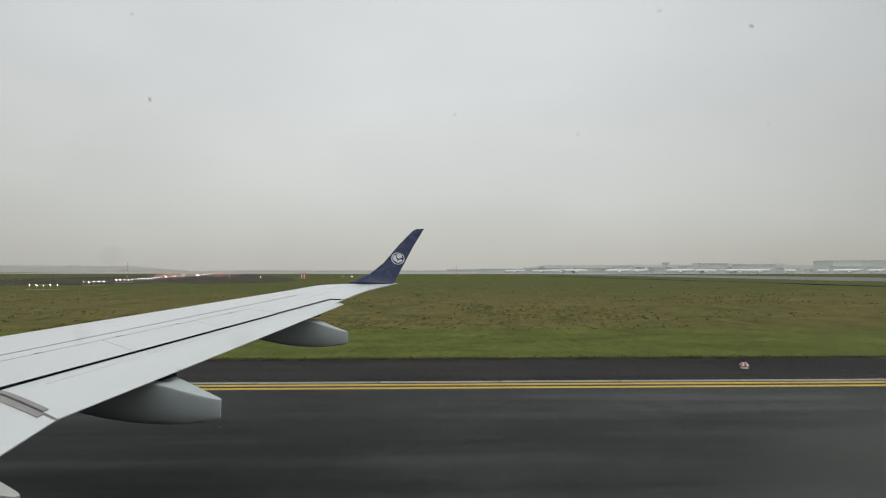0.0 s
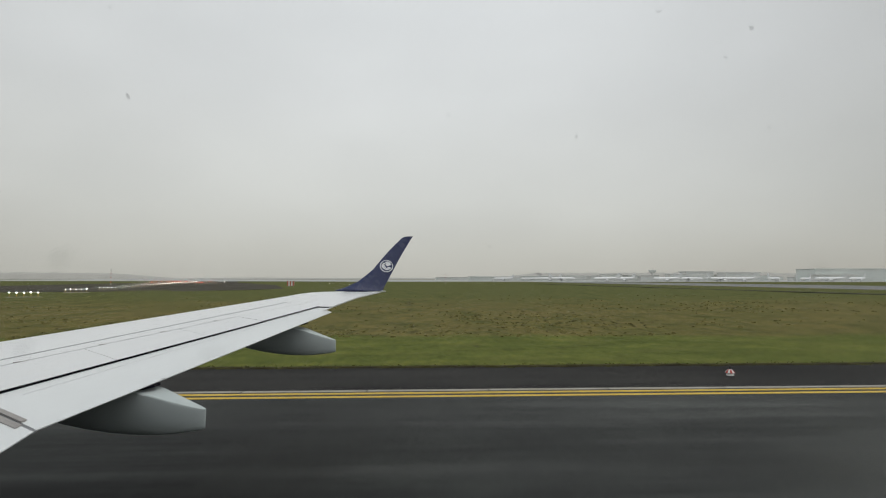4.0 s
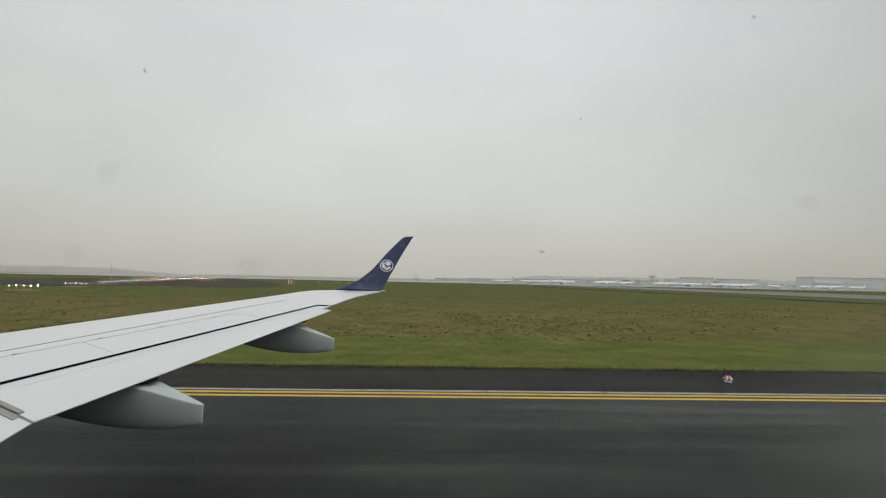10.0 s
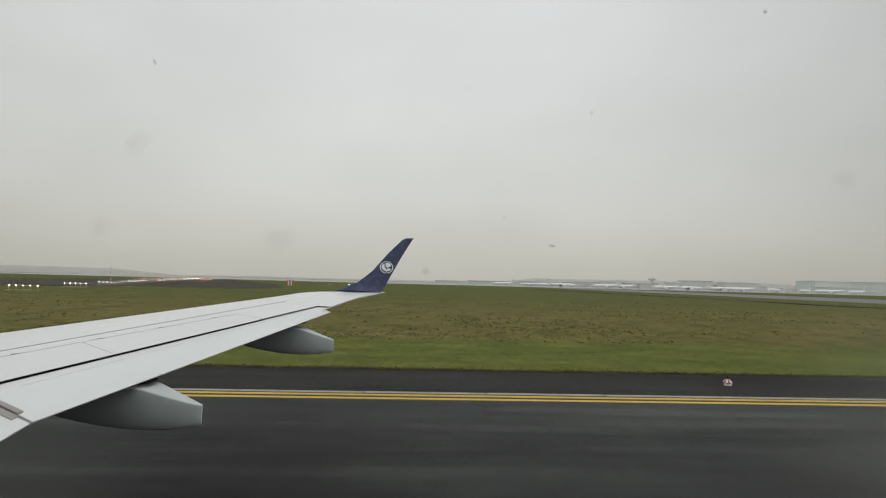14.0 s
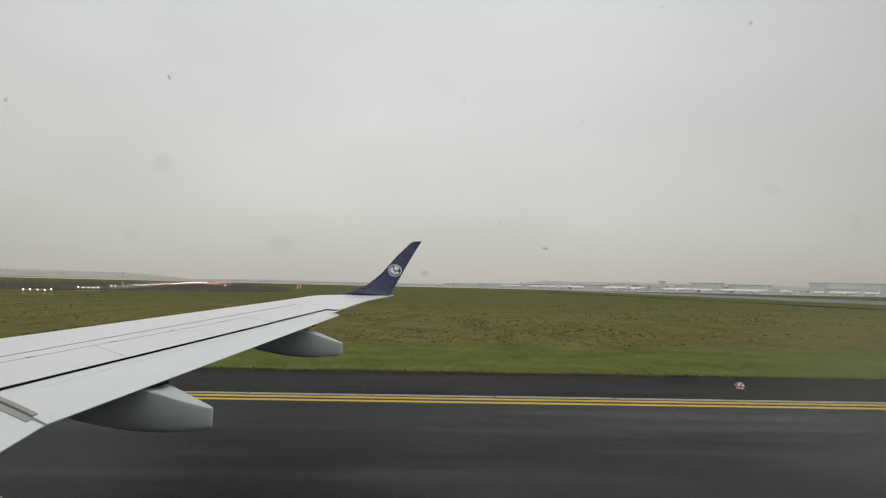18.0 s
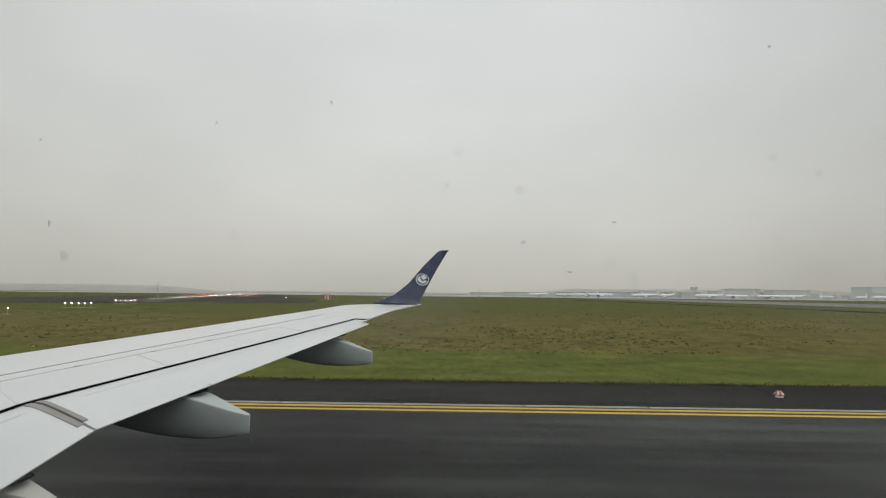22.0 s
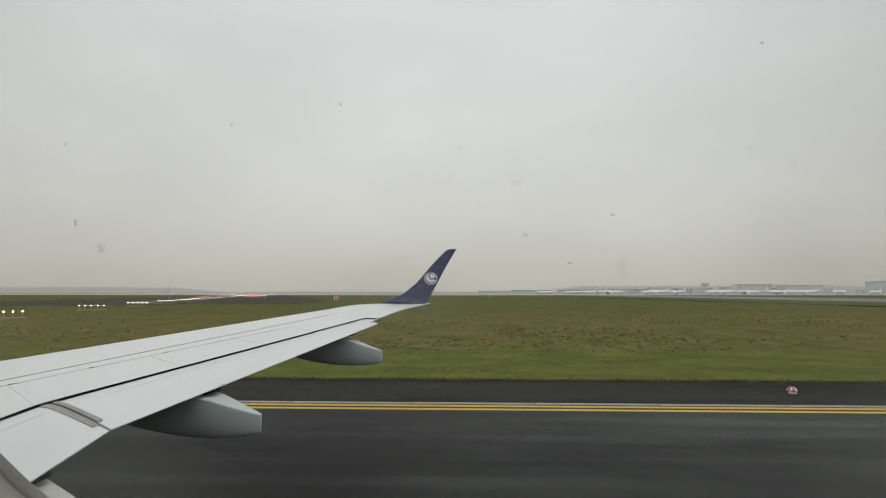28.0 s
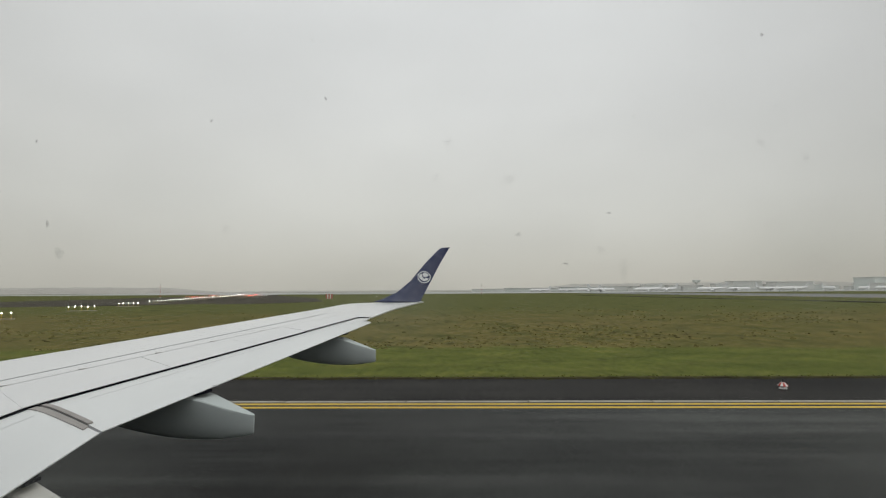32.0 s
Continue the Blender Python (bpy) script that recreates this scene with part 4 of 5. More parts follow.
seal = smooth(part("window_seal", loft([[(px, y, pz) for px, pz in rounded(g)] for g, y in ((0.0027, 0.2180), (0.0024, 0.2190), (0.0018, 0.2192))], True, False), bezel_grey, cabin), 40)
bezel = smooth(part("window_bezel", loft([[(px, y, pz) for px, pz in rounded(g)] for g, y in ((0.0021, 0.2193), (0.0018, 0.2186), (0.0009, 0.2188), (0.0002, 0.2205), (0.0, 0.2225), (0.012, 0.235), (0.066, 0.262))], True, False), bezel_grey, cabin, "grey-brown window bezel"), 50)
pane = part("window_pane", loft([[(px, 0.2622, pz) for px, pz in rounded(0.058)], [(px, 0.2652, pz) for px, pz in rounded(0.058)]]), glass, cabin, "clear outer cabin window pane")
inner_pane = part("scratch_pane", loft([[(px, 0.1512, pz) for px, pz in rounded(0.064)], [(px, 0.1532, pz) for px, pz in rounded(0.058)]]), glass_thin, cabin, "thin inner scratch pane")
pane.visible_shadow = inner_pane.visible_shadow = False
bay_parts = [(bay_out, fuselage)] + [(q, cabin) for q in (bay_in, reveal, seal, bezel, pane, inner_pane)]
for k in range(-10, 8):
    for side in (1, -1):
        if k == 0 and side == 1:
            continue
        for src, mum in bay_parts:
            c = src.copy()
            scene.collection.objects.link(c)
            m_ = Matrix.Translation((PITCH * k, 0, 0))
            if side < 0:
                m_ = Matrix.Translation((2 * WX + PITCH * k, 2 * CY, 0)) @ Matrix.Rotation(math.pi, 4, "Z")
            c.matrix_basis = m_
for rad, mum, mat_, nm in ((R_OUT, fuselage, wing_white, "end_cap"), (R_IN, cabin, liner, "bulkhead")):
    for px in (X_FRONT + 0.37, X_BACK - 0.03):
        ring = [(CY + rad * math.cos(2 * math.pi * i / 60), lobe_z(2 * math.pi * i / 60, rad)) for i in range(60)]
        part(nm, loft([[(px, a, b) for a, b in ring], [(px + 0.02, a, b) for a, b in ring]]), mat_, mum)
# unseen ceiling strip, added to brighten the window surround from inside
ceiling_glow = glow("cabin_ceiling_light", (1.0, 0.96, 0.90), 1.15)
part("ceiling_light", box((16.0, 0.26, 0.03), (-1.4, CY, ZC + R_IN - 0.05), 0.005), ceiling_glow, cabin, "unseen lit cabin ceiling strip that brightens the window surround")
part("cabin_floor", box((17.5, 2.2, 0.04), (-1.4, CY, H - 1.02)), liner_dark, cabin, "dark cabin carpet")

# landing gear, so that the aircraft stands on its wheels
tyre_black = two_scale("tyre_rubber", (0.018, 0.018, 0.018), (0.03, 0.03, 0.03), 0.8, 0, 4, 40, 0.2, 0.2)
for gy in (CY - 2.95, CY + 2.95):
    gear = part("main_gear", rod((-5.2, gy, 0.5), (-5.2, gy * 0.94, H - 1.35), 0.11, 0.13, 12), lamp_metal, aircraft)
    for s in (-0.28, 0.28):
        smooth(part("wheel", rod((-5.2, gy + s - 0.14, 0.52), (-5.2, gy + s + 0.14, 0.52), 0.50, 0.50, 28), tyre_black, gear, "black tyre"), 40)
gear = part("nose_gear", rod((-9.6, CY, 0.4), (-9.6, CY, ZC - R_OUT), 0.09, 0.10, 12), lamp_metal, aircraft)
for s in (-0.2, 0.2):
    smooth(part("wheel", rod((-9.6, CY + s - 0.1, 0.41), (-9.6, CY + s + 0.1, 0.41), 0.39, 0.39, 24), tyre_black, gear, "black tyre"), 40)

# dried drops and specks on the pane
drop_mats = {}
for key, tone, cover in (("soft", 0.42, 0.028), ("firm", 0.36, 0.075), ("faint", 0.45, 0.026), ("dark", 0.20, 0.17)):
    dm, snt, sb = mat_base("dried_drop_" + key, 0.8)
    sb.inputs["Base Color"].default_value = (tone, tone, tone * 0.95, 1)
    s_tr, s_mx = snt.nodes.new("ShaderNodeBsdfTransparent"), snt.nodes.new("ShaderNodeMixShader")
    s_mx.inputs[0].default_value = cover
    snt.links.new(s_tr.outputs[0], s_mx.inputs[1])
    snt.links.new(sb.outputs[0], s_mx.inputs[2])
    snt.links.new(s_mx.outputs[0], snt.nodes["Material Output"].inputs[0])
    drop_mats[key] = dm


def dried_drop(x, y, z, wide, high, strength, seed, lean=0.0):
    """An uneven dried drop on a pane, thinner towards its rim."""
    for grow in (1.0, 0.6):
        ring = []
        for k in range(14):
            a = 2 * math.pi * k / 14
            r = grow * (1 + 0.08 * math.sin(3 * a + seed) + 0.12 * math.sin(2 * a + 2 * seed) + 0.06 * math.sin(5 * a + seed))
            u, v = wide * r * math.cos(a), high * r * math.sin(a)
            ring.append((x + u * math.cos(lean) - v * math.sin(lean), y - 0.0002 - 0.0006 * (1 - grow), z + u * math.sin(lean) + v * math.cos(lean)))
        drop = new("dried_drop", mesh_of("dried_drop", ring, [tuple(range(14))], drop_mats[strength]))
        drop.parent = pane if y > 0.2 else inner_pane
        drop.visible_shadow = False


DROPS = (   # inner pane: soft smears; outer pane: small sharp specks
    (-0.0065, 3.2163, 0.0013, 0.0013, "soft"), (0.0078, 3.2072, 0.0016, 0.0013, "soft"), (-0.0990, 3.1909, 0.0013, 0.0014, "firm"), (-0.0591, 3.1962, 0.0012, 0.0012, "soft"),
    (0.0661, 3.2151, 0.0013, 0.0012, "soft"), (0.0466, 3.1719, 0.0018, 0.0020, "faint"), (-0.0094, 3.2079, 0.0011, 0.0011, "faint"), (0.0666, 3.1962, 0.0014, 0.0016, "faint"),
    (0.0285, 3.1906, 0.0012, 0.0012, "faint"), (0.0761, 3.2115, 0.0012, 0.0013, "faint"), (-0.0073, 3.1476, 0.0008, 0.0016, "faint"), (-0.1067, 3.1306, 0.0010, 0.0034, "faint"), (-0.1371, 3.1492, 0.0010, 0.0012, "faint"), (0.0335, 3.1862, 0.0012, 0.0030, "faint"))
for i, (dx, dz, wd, hg, st_) in enumerate(DROPS):
    dried_drop(dx, 0.1512, dz, wd, hg, st_, i, 0.3 * math.sin(i))
SPECKS = ((-0.1958, 3.2137, 0.0007, 0.0022, "dark"), (-0.0656, 3.2717, 0.0006, 0.0010, "dark"), (0.0644, 3.2160, 0.0012, 0.0005, "dark"), (0.0442, 3.1933, 0.0012, 0.0005, "dark"), (0.0235, 3.2067, 0.0016, 0.0010, "firm"),
          (-0.1196, 3.2620, 0.0006, 0.0009, "dark"), (0.1374, 3.2986, 0.0008, 0.0009, "dark"), (-0.0988, 3.3270, 0.0006, 0.0008, "firm"), (-0.2033, 3.2534, 0.0007, 0.0008, "dark"), (-0.2302, 3.2478, 0.0006, 0.0006, "firm"),
          (0.0356, 3.2674, 0.0008, 0.0005, "firm"), (0.0772, 3.2608, 0.0007, 0.0007, "firm"), (0.1280, 3.2884, 0.0009, 0.0005, "firm"), (0.1056, 3.3036, 0.0012, 0.0006, "firm"), (0.1421, 3.2648, 0.0007, 0.0006, "firm"),
          (-0.0723, 3.3005, 0.0007, 0.0007, "firm"), (0.0486, 3.2248, 0.0007, 0.0005, "firm"))
for i, (dx, dz, wd, hg, st_) in enumerate(SPECKS):
    dried_drop(dx, 0.2622, dz, wd, hg, st_, i + 20, 0.4 * math.sin(2 * i))

# ---------------------------------------------------------------- the junction the aircraft has come from
def ribbon(name, pts, width, material, z=0.026, label="", category="marking"):
    """A painted line along a row of points."""
    bm = bmesh.new()
    rows = []
    for i, p in enumerate(pts):
        a, b = Vector(pts[max(i - 1, 0)]), Vector(pts[min(i + 1, len(pts) - 1)])
        t = (b - a).normalized()
        side = Vector((-t.y, t.x)) * width / 2
        v = Vector(p)
        rows.append([bm.verts.new((q.x, q.y, zz)) for q, zz in ((v + side, z), (v - side, z), (v - side, 0.0), (v + side, 0.0))])
    for a, b in zip(rows, rows[1:]):
        for k in range(4):
            bm.faces.new((a[k], a[(k + 1) % 4], b[(k + 1) % 4], b[k]))
    bm.faces.new(rows[0])
    bm.faces.new(rows[-1])
    return lay(part(name, bm, material), label, category)


def bend(pts, n=8):
    """Points eased through a few corners."""
    out = []
    for i in range(len(pts) - 1):
        p0, p1, p2, p3 = (Vector(pts[max(min(k, len(pts) - 1), 0)]) for k in (i - 1, i, i + 1, i + 2))
        for j in range(n):
            t = j / n
            out.append(0.5 * (2 * p1 + (p2 - p0) * t + (2 * p0 - 5 * p1 + 4 * p2 - p3) * t * t + (3 * p1 - p0 - 3 * p2 + p3) * t ** 3))
    out.append(Vector(pts[-1]))
    return [(v.x, v.y) for v in out]


for off in (0.0, 0.40):
    ribbon("trim", bend([(112, 13.98 + off), (116, 15.2 + off), (126, 19.3 + off), (134 - off, 24 + off), (140 - off, 32), (144.5 - off, 44), (147 - off, 62), (138 - off, 300)]), 0.20, yellow_paint, 0.028,
           "yellow edge line bending round the grass corner", "edge line")
ribbon("trim", bend([(150, -1.3), (166, 0.5), (180, 8), (190, 22), (194, 45), (190, 300)]), 0.45, yellow_paint, 0.026, "broad yellow curved taxiway centre line", "centre line")
for gx in (133.0, 134.0):
    ribbon("trim", [(gx, -22), (gx, 22)], 0.32, yellow_paint, 0.030, "solid yellow holding position line across the taxiway", "holding line")

hold = empty("trim_dashes")
lay(hold, "dashed yellow holding position marking across the taxiway", "holding line")
dash = part("dash", box((0.32, 0.92, 0.02), (0, 0, 0.02), 0.004), yellow_paint, hold)
dash.location = (131.0, -21, 0)
k = 0
for gx in (131.0, 132.0):
    for i in range(24):
        if k:
            d = new("dash", dash.data)
            d.parent = hold
            d.location = (gx, -21 + 1.84 * i, 0)
        k += 1


def stud():
    root = empty("inset_light")
    smooth(part("rim", rod((0, 0, 0.0), (0, 0, 0.035), 0.17, 0.15, 18), lamp_metal, root, "grey metal rim"))
    part("lens", box((0.12, 0.05, 0.02), (0, 0, 0.042), 0.006), emblem_white, root, "white lens")
    return root


st = tagged(stud(), "flush grey metal inset light in the asphalt", "inset light", "inset taxiway lights")
st.matrix_world = GROUND @ pose(130.2, -18, 0.02)
for gx, gy in ((130.2, -11), (130.2, -4), (130.2, 3), (130.2, 10), (130.2, 17), (158, -1.6), (168, 0.5), (177, 4.8), (184.5, 11.5), (189, 21), (191.5, 33)):
    copy_thing(st, GROUND @ pose(gx, gy, 0.02))


def sign_box(widths, height, faces, name):
    """Sign cabinets side by side on short legs, lettered face towards -y."""
    root = empty(name)
    x0 = -sum(widths) / 2
    for w, face in zip(widths, faces):
        cx = x0 + w / 2
        cab = part("cabinet", box((w - 0.03, 0.22, height), (cx, 0, 0.30 + height / 2), 0.015), white_paint, root)
        part("face", box((w - 0.09, 0.02, height - 0.07), (cx, -0.118, 0.30 + height / 2), 0.004), face, cab)
        for s in (-0.35, 0.35):
            part("leg", rod((cx + s * w, 0, -0.02), (cx + s * w, 0, 0.31), 0.03, 0.03, 8), lamp_metal, root)
        x0 += w
    return root


def lettering(body, x, z, size, material, parent):
    cu = bpy.data.curves.new("lettering", "FONT")
    cu.body, cu.size, cu.extrude, cu.align_x = body, size, 0.004, "CENTER"
    cu.materials.append(material)
    ob = new("lettering", cu)
    ob.parent = parent
    ob.matrix_basis = pose(x, -0.134, z, 90, 0, 0)
    return ob


def flat_prism(name, pts, material, parent):
    return part(name, loft([[(a, -0.130, b) for a, b in pts], [(a, -0.140, b) for a, b in pts]]), material, parent)


red_sign = sign_box((0.62, 0.92, 1.35), 0.66, (sign_red, sign_red, sign_red), "holding_sign")
tagged(red_sign, "red mandatory holding sign with white lettering on the grass", "sign")
lettering("T6", -1.13, 0.45, 0.46, emblem_white, red_sign)
lettering("CAT", -0.36, 0.45, 0.42, emblem_white, red_sign)
lettering("I/II/III", 0.77, 0.45, 0.42, emblem_white, red_sign)
red_sign.matrix_world = GROUND @ pose(127.5, 30.5, 0.0, 0, 0, 62)
yellow_sign = sign_box((0.72, 0.38, 0.72), 0.62, (sign_yellow, sign_black, sign_yellow), "direction_sign")
tagged(yellow_sign, "yellow and black taxiway direction sign with arrows", "sign")
lettering("T", 0.0, 0.46, 0.36, sign_yellow, yellow_sign)
for s in (-1, 1):
    flat_prism("arrow", [(s * 0.84, 0.61), (s * 0.72, 0.71), (s * 0.72, 0.64), (s * 0.56, 0.64), (s * 0.56, 0.58), (s * 0.72, 0.58), (s * 0.72, 0.51)], sign_black, yellow_sign)
    flat_prism("bar", [(s * 0.30, 0.46), (s * 0.48, 0.46), (s * 0.48, 0.76), (s * 0.30, 0.76)], sign_black, yellow_sign)
yellow_sign.matrix_world = GROUND @ pose(121.0, 31.5, 0.0, 0, 0, -28)


def transformer_box():
    root = empty("service_cabinet")
    part("body", box((1.5, 0.5, 0.62), (0, 0, 0.36), 0.02), hall_roof, root)
    for i in range(5):
        part("rib", box((0.06, 0.54, 0.56), (-0.6 + 0.3 * i, 0, 0.36), 0.01), lamp_metal, root)
    part("plinth", box((1.6, 0.6, 0.10), (0, 0, 0.02), 0.01), concrete, root)
    return root


tagged(transformer_box(), "grey ribbed metal service cabinet on the grass", "cabinet").matrix_world = GROUND @ pose(112, 40, 0.0, 0, 0, 20)
service = part("road_service", slab([(109, 18.3), (120, 18.3), (105, 75), (98, 130), (80, 330), (76, 330), (93, 130), (99, 75)], -0.2, 0.06), asphalt_shoulder)
lay(service, "narrow dark asphalt service road across the grass", "service road")

# ---------------------------------------------------------------- terminals and parked airliners
def hall(width, depth, height, wall_mat, floors=2, bays=10):
    root = empty("terminal")
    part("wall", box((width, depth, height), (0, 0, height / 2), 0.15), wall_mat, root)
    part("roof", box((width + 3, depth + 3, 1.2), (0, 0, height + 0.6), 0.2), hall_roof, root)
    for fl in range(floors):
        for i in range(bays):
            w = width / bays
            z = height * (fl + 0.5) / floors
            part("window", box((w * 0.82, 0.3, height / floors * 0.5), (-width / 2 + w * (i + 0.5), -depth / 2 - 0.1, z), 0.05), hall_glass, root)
    return root


FAR = 1000.0


def far_at(angle, dist=FAR):
    a = radians(angle)
    return dist * math.tan(a), dist


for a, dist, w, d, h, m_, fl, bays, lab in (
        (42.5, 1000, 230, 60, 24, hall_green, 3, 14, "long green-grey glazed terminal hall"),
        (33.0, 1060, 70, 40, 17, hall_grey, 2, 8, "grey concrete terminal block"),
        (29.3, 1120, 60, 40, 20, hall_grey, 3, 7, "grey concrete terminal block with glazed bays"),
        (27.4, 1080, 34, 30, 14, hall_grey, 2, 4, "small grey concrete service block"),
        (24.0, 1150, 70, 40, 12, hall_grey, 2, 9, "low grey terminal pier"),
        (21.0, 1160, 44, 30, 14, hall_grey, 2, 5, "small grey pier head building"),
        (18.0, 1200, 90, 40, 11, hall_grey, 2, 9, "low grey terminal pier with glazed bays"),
        (14.4, 1250, 60, 30, 9, hall_grey, 1, 6, "low grey service hall paled for haze"),
        (11.0, 1300, 110, 40, 8, hall_grey, 1, 10, "low grey cargo hall paled for haze"),
        (4.0, 1500, 120, 40, 8, hall_grey, 1, 8, "low grey cargo hall paled for haze on the far apron")):
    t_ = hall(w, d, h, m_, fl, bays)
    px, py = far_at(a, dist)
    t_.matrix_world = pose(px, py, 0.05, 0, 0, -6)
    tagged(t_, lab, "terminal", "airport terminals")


# lower sheds and piers between the halls, of uneven size
shed_rng = random.Random(21)
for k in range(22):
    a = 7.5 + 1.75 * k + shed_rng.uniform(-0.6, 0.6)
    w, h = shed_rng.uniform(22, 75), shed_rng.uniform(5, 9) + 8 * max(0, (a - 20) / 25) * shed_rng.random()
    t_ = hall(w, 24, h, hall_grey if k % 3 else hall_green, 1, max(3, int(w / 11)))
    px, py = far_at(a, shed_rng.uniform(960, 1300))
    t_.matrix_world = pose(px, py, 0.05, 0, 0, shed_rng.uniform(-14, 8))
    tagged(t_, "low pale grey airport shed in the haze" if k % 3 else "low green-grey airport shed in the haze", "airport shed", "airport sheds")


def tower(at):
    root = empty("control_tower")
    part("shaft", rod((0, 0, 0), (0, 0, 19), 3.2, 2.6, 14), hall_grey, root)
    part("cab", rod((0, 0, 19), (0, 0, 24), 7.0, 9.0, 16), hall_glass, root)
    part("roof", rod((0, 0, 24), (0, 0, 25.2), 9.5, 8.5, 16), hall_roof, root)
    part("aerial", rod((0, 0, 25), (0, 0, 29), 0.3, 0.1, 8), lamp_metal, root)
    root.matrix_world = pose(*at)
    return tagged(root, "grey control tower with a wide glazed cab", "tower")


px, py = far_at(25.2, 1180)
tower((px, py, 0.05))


def airliner():
    root = empty("airliner")
    rings = []
    for x, r, dz in ((-19, 0.2, 0), (-18, 1.1, 0), (-16, 1.75, 0), (-13, 2.0, 0), (9, 2.0, 0), (14, 1.5, 0.5), (18, 0.7, 1.1), (20, 0.2, 1.4)):
        rings.append([(x, r * math.cos(2 * math.pi * i / 14), 4.0 + dz + r * math.sin(2 * math.pi * i / 14)) for i in range(14)])
    smooth(part("fuselage", loft(rings), jet_white, root, "white fuselage"), 50)
    for s in (-1, 1):
        part("wing", loft([[(-3, s * 1.8, 3.0), (3.2, s * 1.8, 3.0), (3.2, s * 1.8, 3.4), (-3, s * 1.8, 3.5)], [(5.2, s * 17, 4.3), (6.8, s * 17, 4.3), (6.8, s * 17, 4.4), (5.2, s * 17, 4.45)]]), jet_grey, root, "swept wing in haze-toned grey")
        smooth(part("engine", rod((-4.2, s * 5.6, 2.2), (-0.4, s * 5.6, 2.3), 1.1, 0.8, 14), jet_white, root))
        part("tailplane", loft([[(14.5, s * 0.6, 5.2), (18, s * 0.6, 5.2), (18, s * 0.6, 5.4), (14.5, s * 0.6, 5.4)], [(17.6, s * 6, 5.8), (19.2, s * 6, 5.8), (19.2, s * 6, 5.9), (17.6, s * 6, 5.9)]]), jet_white, root)
        part("main_gear", rod((1.2, s * 3, 0), (1.2, s * 3, 3), 0.5, 0.3, 8), lamp_metal, root)
    part("fin", loft([[(12, -0.2, 5.6), (18.2, -0.2, 5.6), (18.2, 0.2, 5.6), (12, 0.2, 5.6)], [(17.2, -0.1, 11.6), (20.0, -0.1, 11.6), (20.0, 0.1, 11.6), (17.2, 0.1, 11.6)]]), jet_grey, root, "tail fin in haze-toned grey")
    part("nose_gear", rod((-14, 0, 0), (-14, 0, 2.4), 0.35, 0.25, 8), lamp_metal, root)
    return root


jet = tagged(airliner(), "white airliner parked on the far apron", "airliner", "parked airliners")
px, py = far_at(20.6, 660)
jet.matrix_world = pose(px, py, 0.05, 0, 0, 8)
for a, dist, rz in ((22.3, 700, 12), (26.6, 650, -4), (28.6, 690, 170), (33.4, 640, 6), (35.9, 660, 75), (40.2, 640, -10), (14.6, 780, 4), (15.9, 720, 172), (9.4, 900, 6), (42.1, 680, 20), (31.4, 640, 190), (38.4, 780, 30), (12.4, 940, -6)):
    px, py = far_at(a, dist)
    copy_thing(jet, pose(px, py, 0.05, 0, 0, rz))


def ridge(name, a0, a1, dist, h0, h1, label, seed, jag=2.5):
    """A low wooded rise on the horizon, glowing faintly in place of haze."""
    verts, faces = [], []
    n = 160
    for i in range(n + 1):
        a = radians(a0 + (a1 - a0) * i / n)
        u = i / n
        fade = min(1, u * 8, (1 - u) * 8)
        h = fade * (h0 + (h1 - h0) * (0.5 + 0.5 * noise.noise(Vector((u * 6, seed, 0)))) + jag * noise.noise(Vector((u * 60, seed, 3))))
        px, py = dist * math.sin(a), dist * math.cos(a)
        verts += [(px, py, -1), (px * 1.01, py * 1.01, max(h * 0.6, 0)), (px * 1.04, py * 1.04, max(h, 0.2)), (px * 1.12, py * 1.12, -1)]
    for i in range(n):
        for k in range(3):
            faces.append((4 * i + k, 4 * i + 4 + k, 4 * i + 5 + k, 4 * i + 1 + k))
    ob = new(name, mesh_of(name, verts, faces, haze_wood, True))
    return tagged(ob, label, "woodland", "", "structure")


ridge("backdrop", -74, -24, 2600, 24, 31, "grey wooded rise with a painted haze glow on the horizon", 2.0)
ridge("backdrop_low", -30, 62, 3400, 6, 16, "low grey treeline with a painted haze glow on the horizon", 5.0)

ridge("backdrop_town", 6, 62, 2300, 24, 40, "grey town and trees with a painted haze glow behind the terminals", 8.0, 3.5)


# ---------------------------------------------------------------- grass
def tufts(name, count, region, h, w, material, density=None, seed=1):
    """Clumps of bent blades, one mesh."""
    r = random.Random(seed)
    verts, faces = [], []
    made = 0
    while made < count:
        x, y = region(r)
        if density and density(x, y) < r.random():
            continue
        made += 1
        k = r.uniform(0.55, 1.3)
        for b in range(3):
            a = r.uniform(0, math.pi)
            dx, dy = math.cos(a) * w * k, math.sin(a) * w * k
            ox, oy = r.uniform(-w, w), r.uniform(-w, w)
            hh = h * k * r.uniform(0.6, 1.1)
            lean = r.uniform(-0.5, 0.5) * hh
            i = len(verts)
            verts += [(x + ox - dx, y + oy - dy, -0.03), (x + ox + dx, y + oy + dy, -0.03), (x + ox + dx * 0.5 + lean, y + oy + dy * 0.5, hh * 0.8), (x + ox - dx * 0.5 + lean, y + oy - dy * 0.5, hh)]
            faces.append((i, i + 1, i + 2, i + 3))
    ob = new(name, mesh_of(name, verts, faces, material))
    ob.matrix_world = GROUND.copy()
    return ob


def verge(r):
    x = r.uniform(-48, 48)
    return x, edge_y(x) + abs(r.gauss(0, 0.30)) - 0.05 + 0.22 * noise.noise(Vector((x * 0.8, 2, 0)))


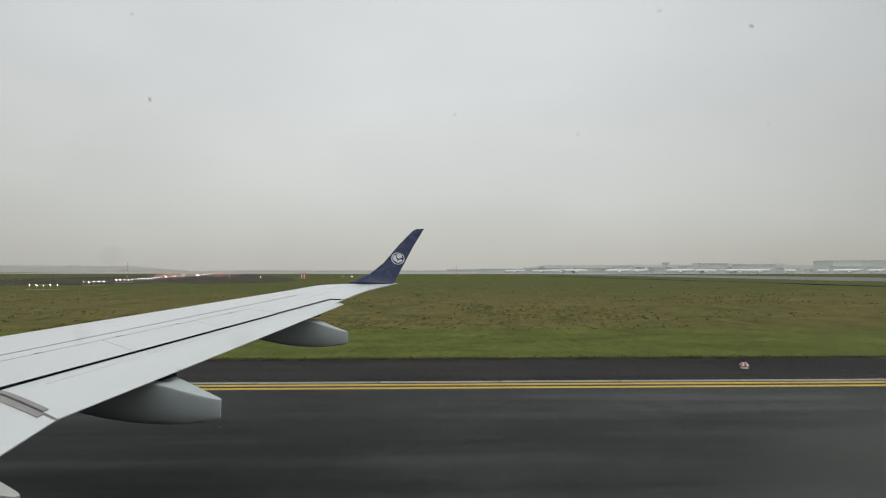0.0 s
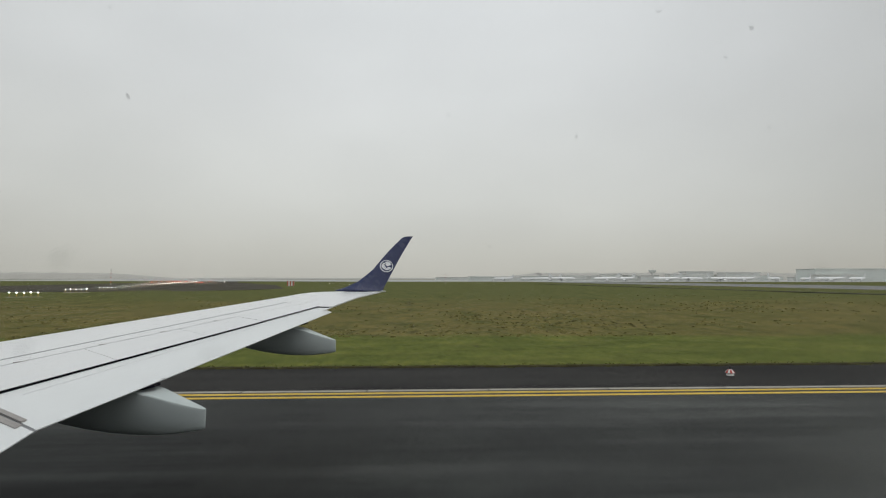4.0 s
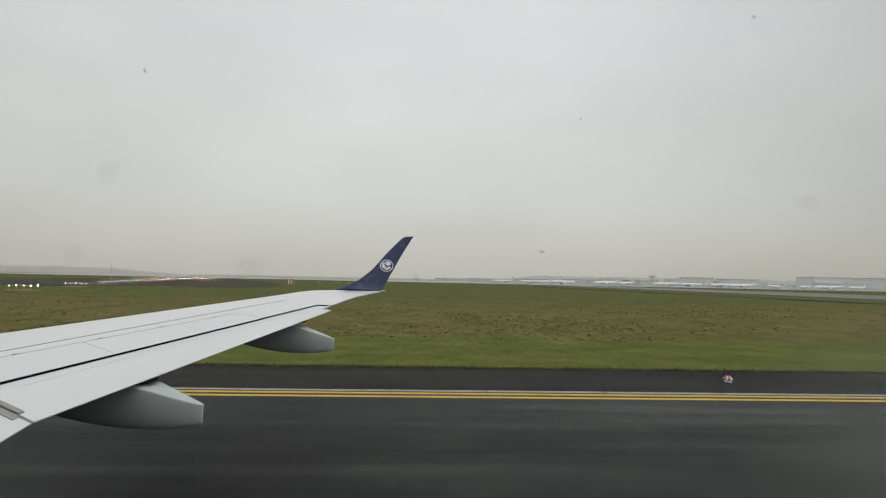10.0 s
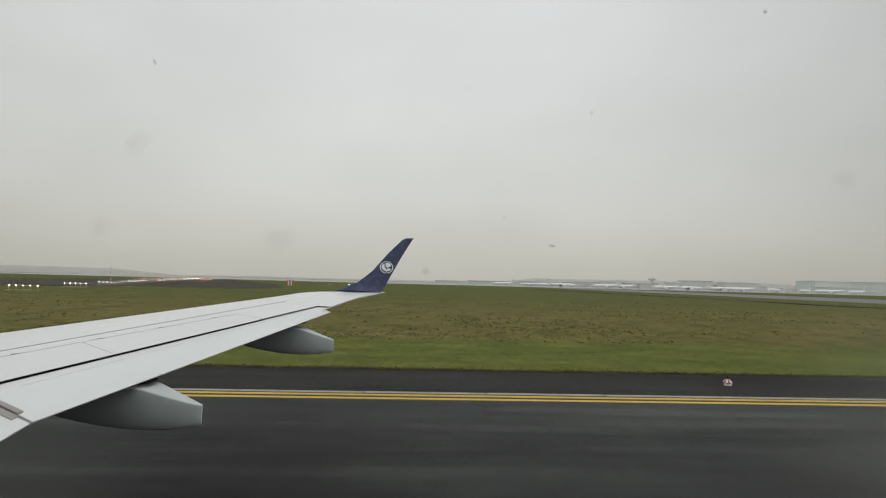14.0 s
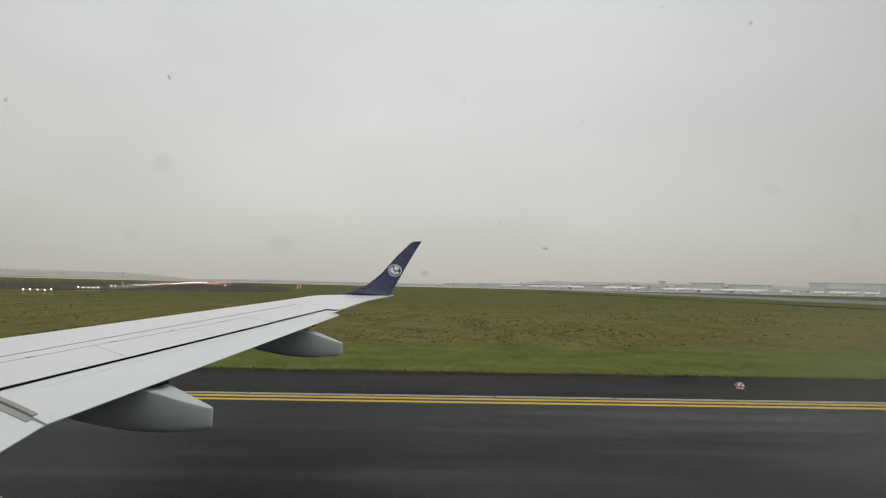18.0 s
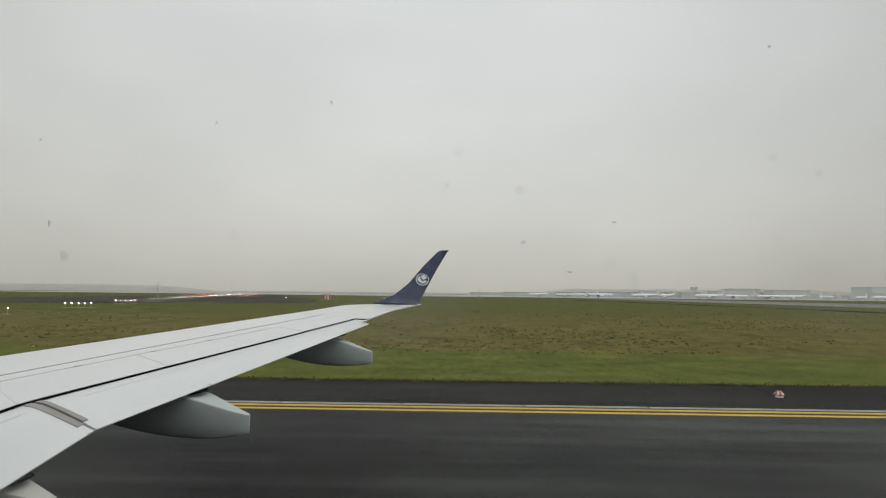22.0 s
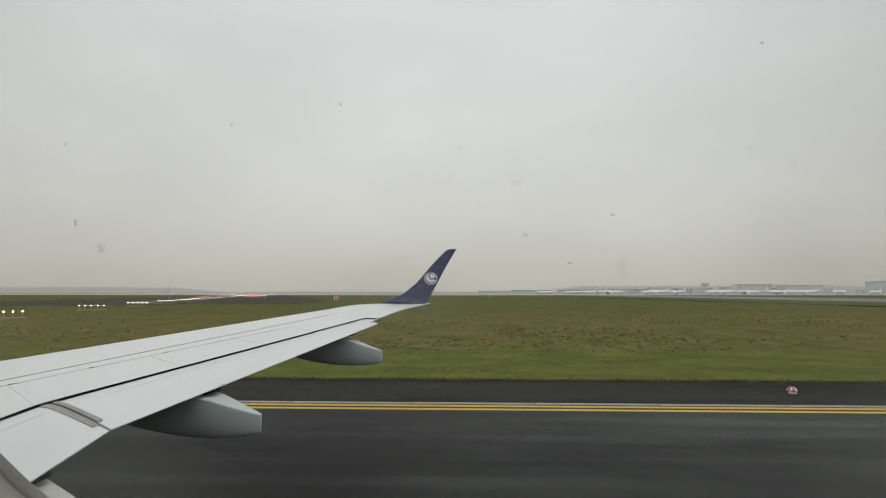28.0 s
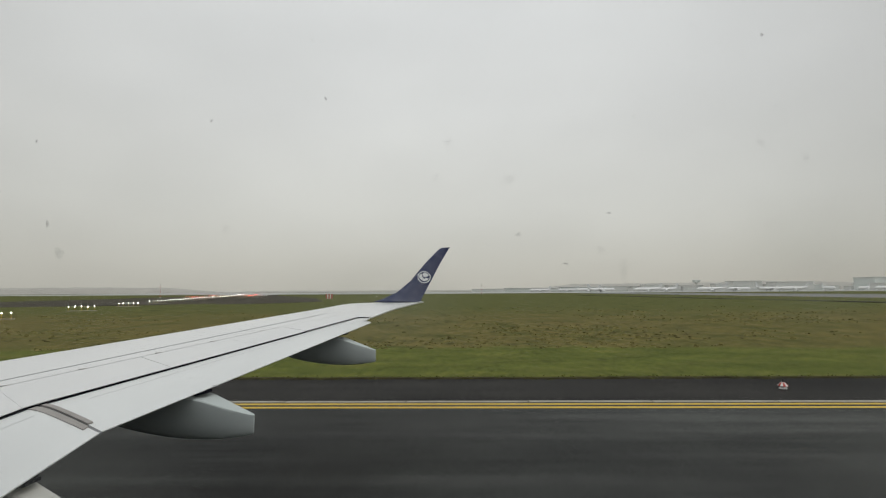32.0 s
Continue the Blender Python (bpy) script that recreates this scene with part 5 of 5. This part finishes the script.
def turf_lip():
    """The broken step where turf ends: bare soil below, matted grass on top."""
    verts, faces = [], []
    x, i = -60.0, 0
    while x < 60:
        wob = 0.05 * noise.noise(Vector((x * 5.1, 7, 0)))
        h = 0.050 + 0.045 * noise.noise(Vector((x * 1.7, 5, 0))) + 0.020 * noise.noise(Vector((x * 9.0, 1, 0)))
        y = edge_y(x) + wob
        verts += [(x, y - 0.05, 0.008), (x, y, max(h, 0.02) * 0.8), (x, y + 0.10, max(h, 0.02)), (x, y + 0.55, 0.0), (x, y + 0.56, -0.15)]
        if i:
            a = 5 * (i - 1)
            faces += [(a + q, a + q + 5, a + q + 6, a + q + 1) for q in range(4)]
        x, i = x + 0.11, i + 1
    ob = new("turf_edge", mesh_of("turf_edge", verts, faces, soil_turf))
    ob.matrix_world = GROUND.copy()
    return ob


def rough_field(r):
    y = 28 + 70 * r.random() ** 1.6
    return r.uniform(-1.1, 1.1) * (y + 8), y


def clump(x, y):
    return max(0.0, min(1, 0.15 + 2.2 * noise.noise(Vector((x * 0.07, y * 0.11, 4))) + 0.8 * noise.noise(Vector((x * 0.4, y * 0.5, 1)))))


def clods(count, seed):
    """Low dark tussocks and turned soil in the rough grass, one mesh."""
    r = random.Random(seed)
    verts, faces = [], []
    made = 0
    while made < count:
        y = 33 + 40 * r.random()
        x = r.uniform(-1.1, 1.1) * (y + 8)
        if 0.22 + 1.5 * noise.noise(Vector((x * 0.05, y * 0.09, 9))) < r.random():
            continue
        made += 1
        k_ = r.random() ** 2
        rx, ry, h = 0.06 + 0.13 * k_, 0.07 + 0.10 * r.random(), 0.02 + 0.04 * r.random()
        i = len(verts)
        for k in range(7):
            a = 2 * math.pi * k / 7
            verts.append((x + rx * math.cos(a) * r.uniform(0.7, 1.3), y + ry * math.sin(a) * r.uniform(0.7, 1.3), -0.02))
        for k in range(7):
            a = 2 * math.pi * k / 7
            verts.append((x + 0.6 * rx * math.cos(a) * r.uniform(0.6, 1.3), y + 0.6 * ry * math.sin(a), h * r.uniform(0.5, 1.0)))
        verts.append((x, y, h))
        for k in range(7):
            n = (k + 1) % 7
            faces += [(i + k, i + n, i + 7 + n, i + 7 + k), (i + 7 + k, i + 7 + n, i + 14)]
    ob = new("tussocks", mesh_of("tussocks", verts, faces, tussock_brown))
    ob.matrix_world = GROUND.copy()
    return ob


tagged(clods(650, 17), "dark brown tussocks and clods in the rough grass", "tussocks", "", "stuff")
tagged(turf_lip(), "dark broken soil and turf edge along the asphalt", "turf edge", "", "stuff")
tagged(tufts("grass_verge", 9000, verge, 0.036, 0.024, tuft_green, None, 3), "ragged green grass edge growing over the asphalt", "grass", "", "stuff")
tagged(tufts("grass_rough", 1700, rough_field, 0.080, 0.12, tuft_rough, clump, 5), "brownish rough grass with scattered tufts", "grass", "", "stuff")
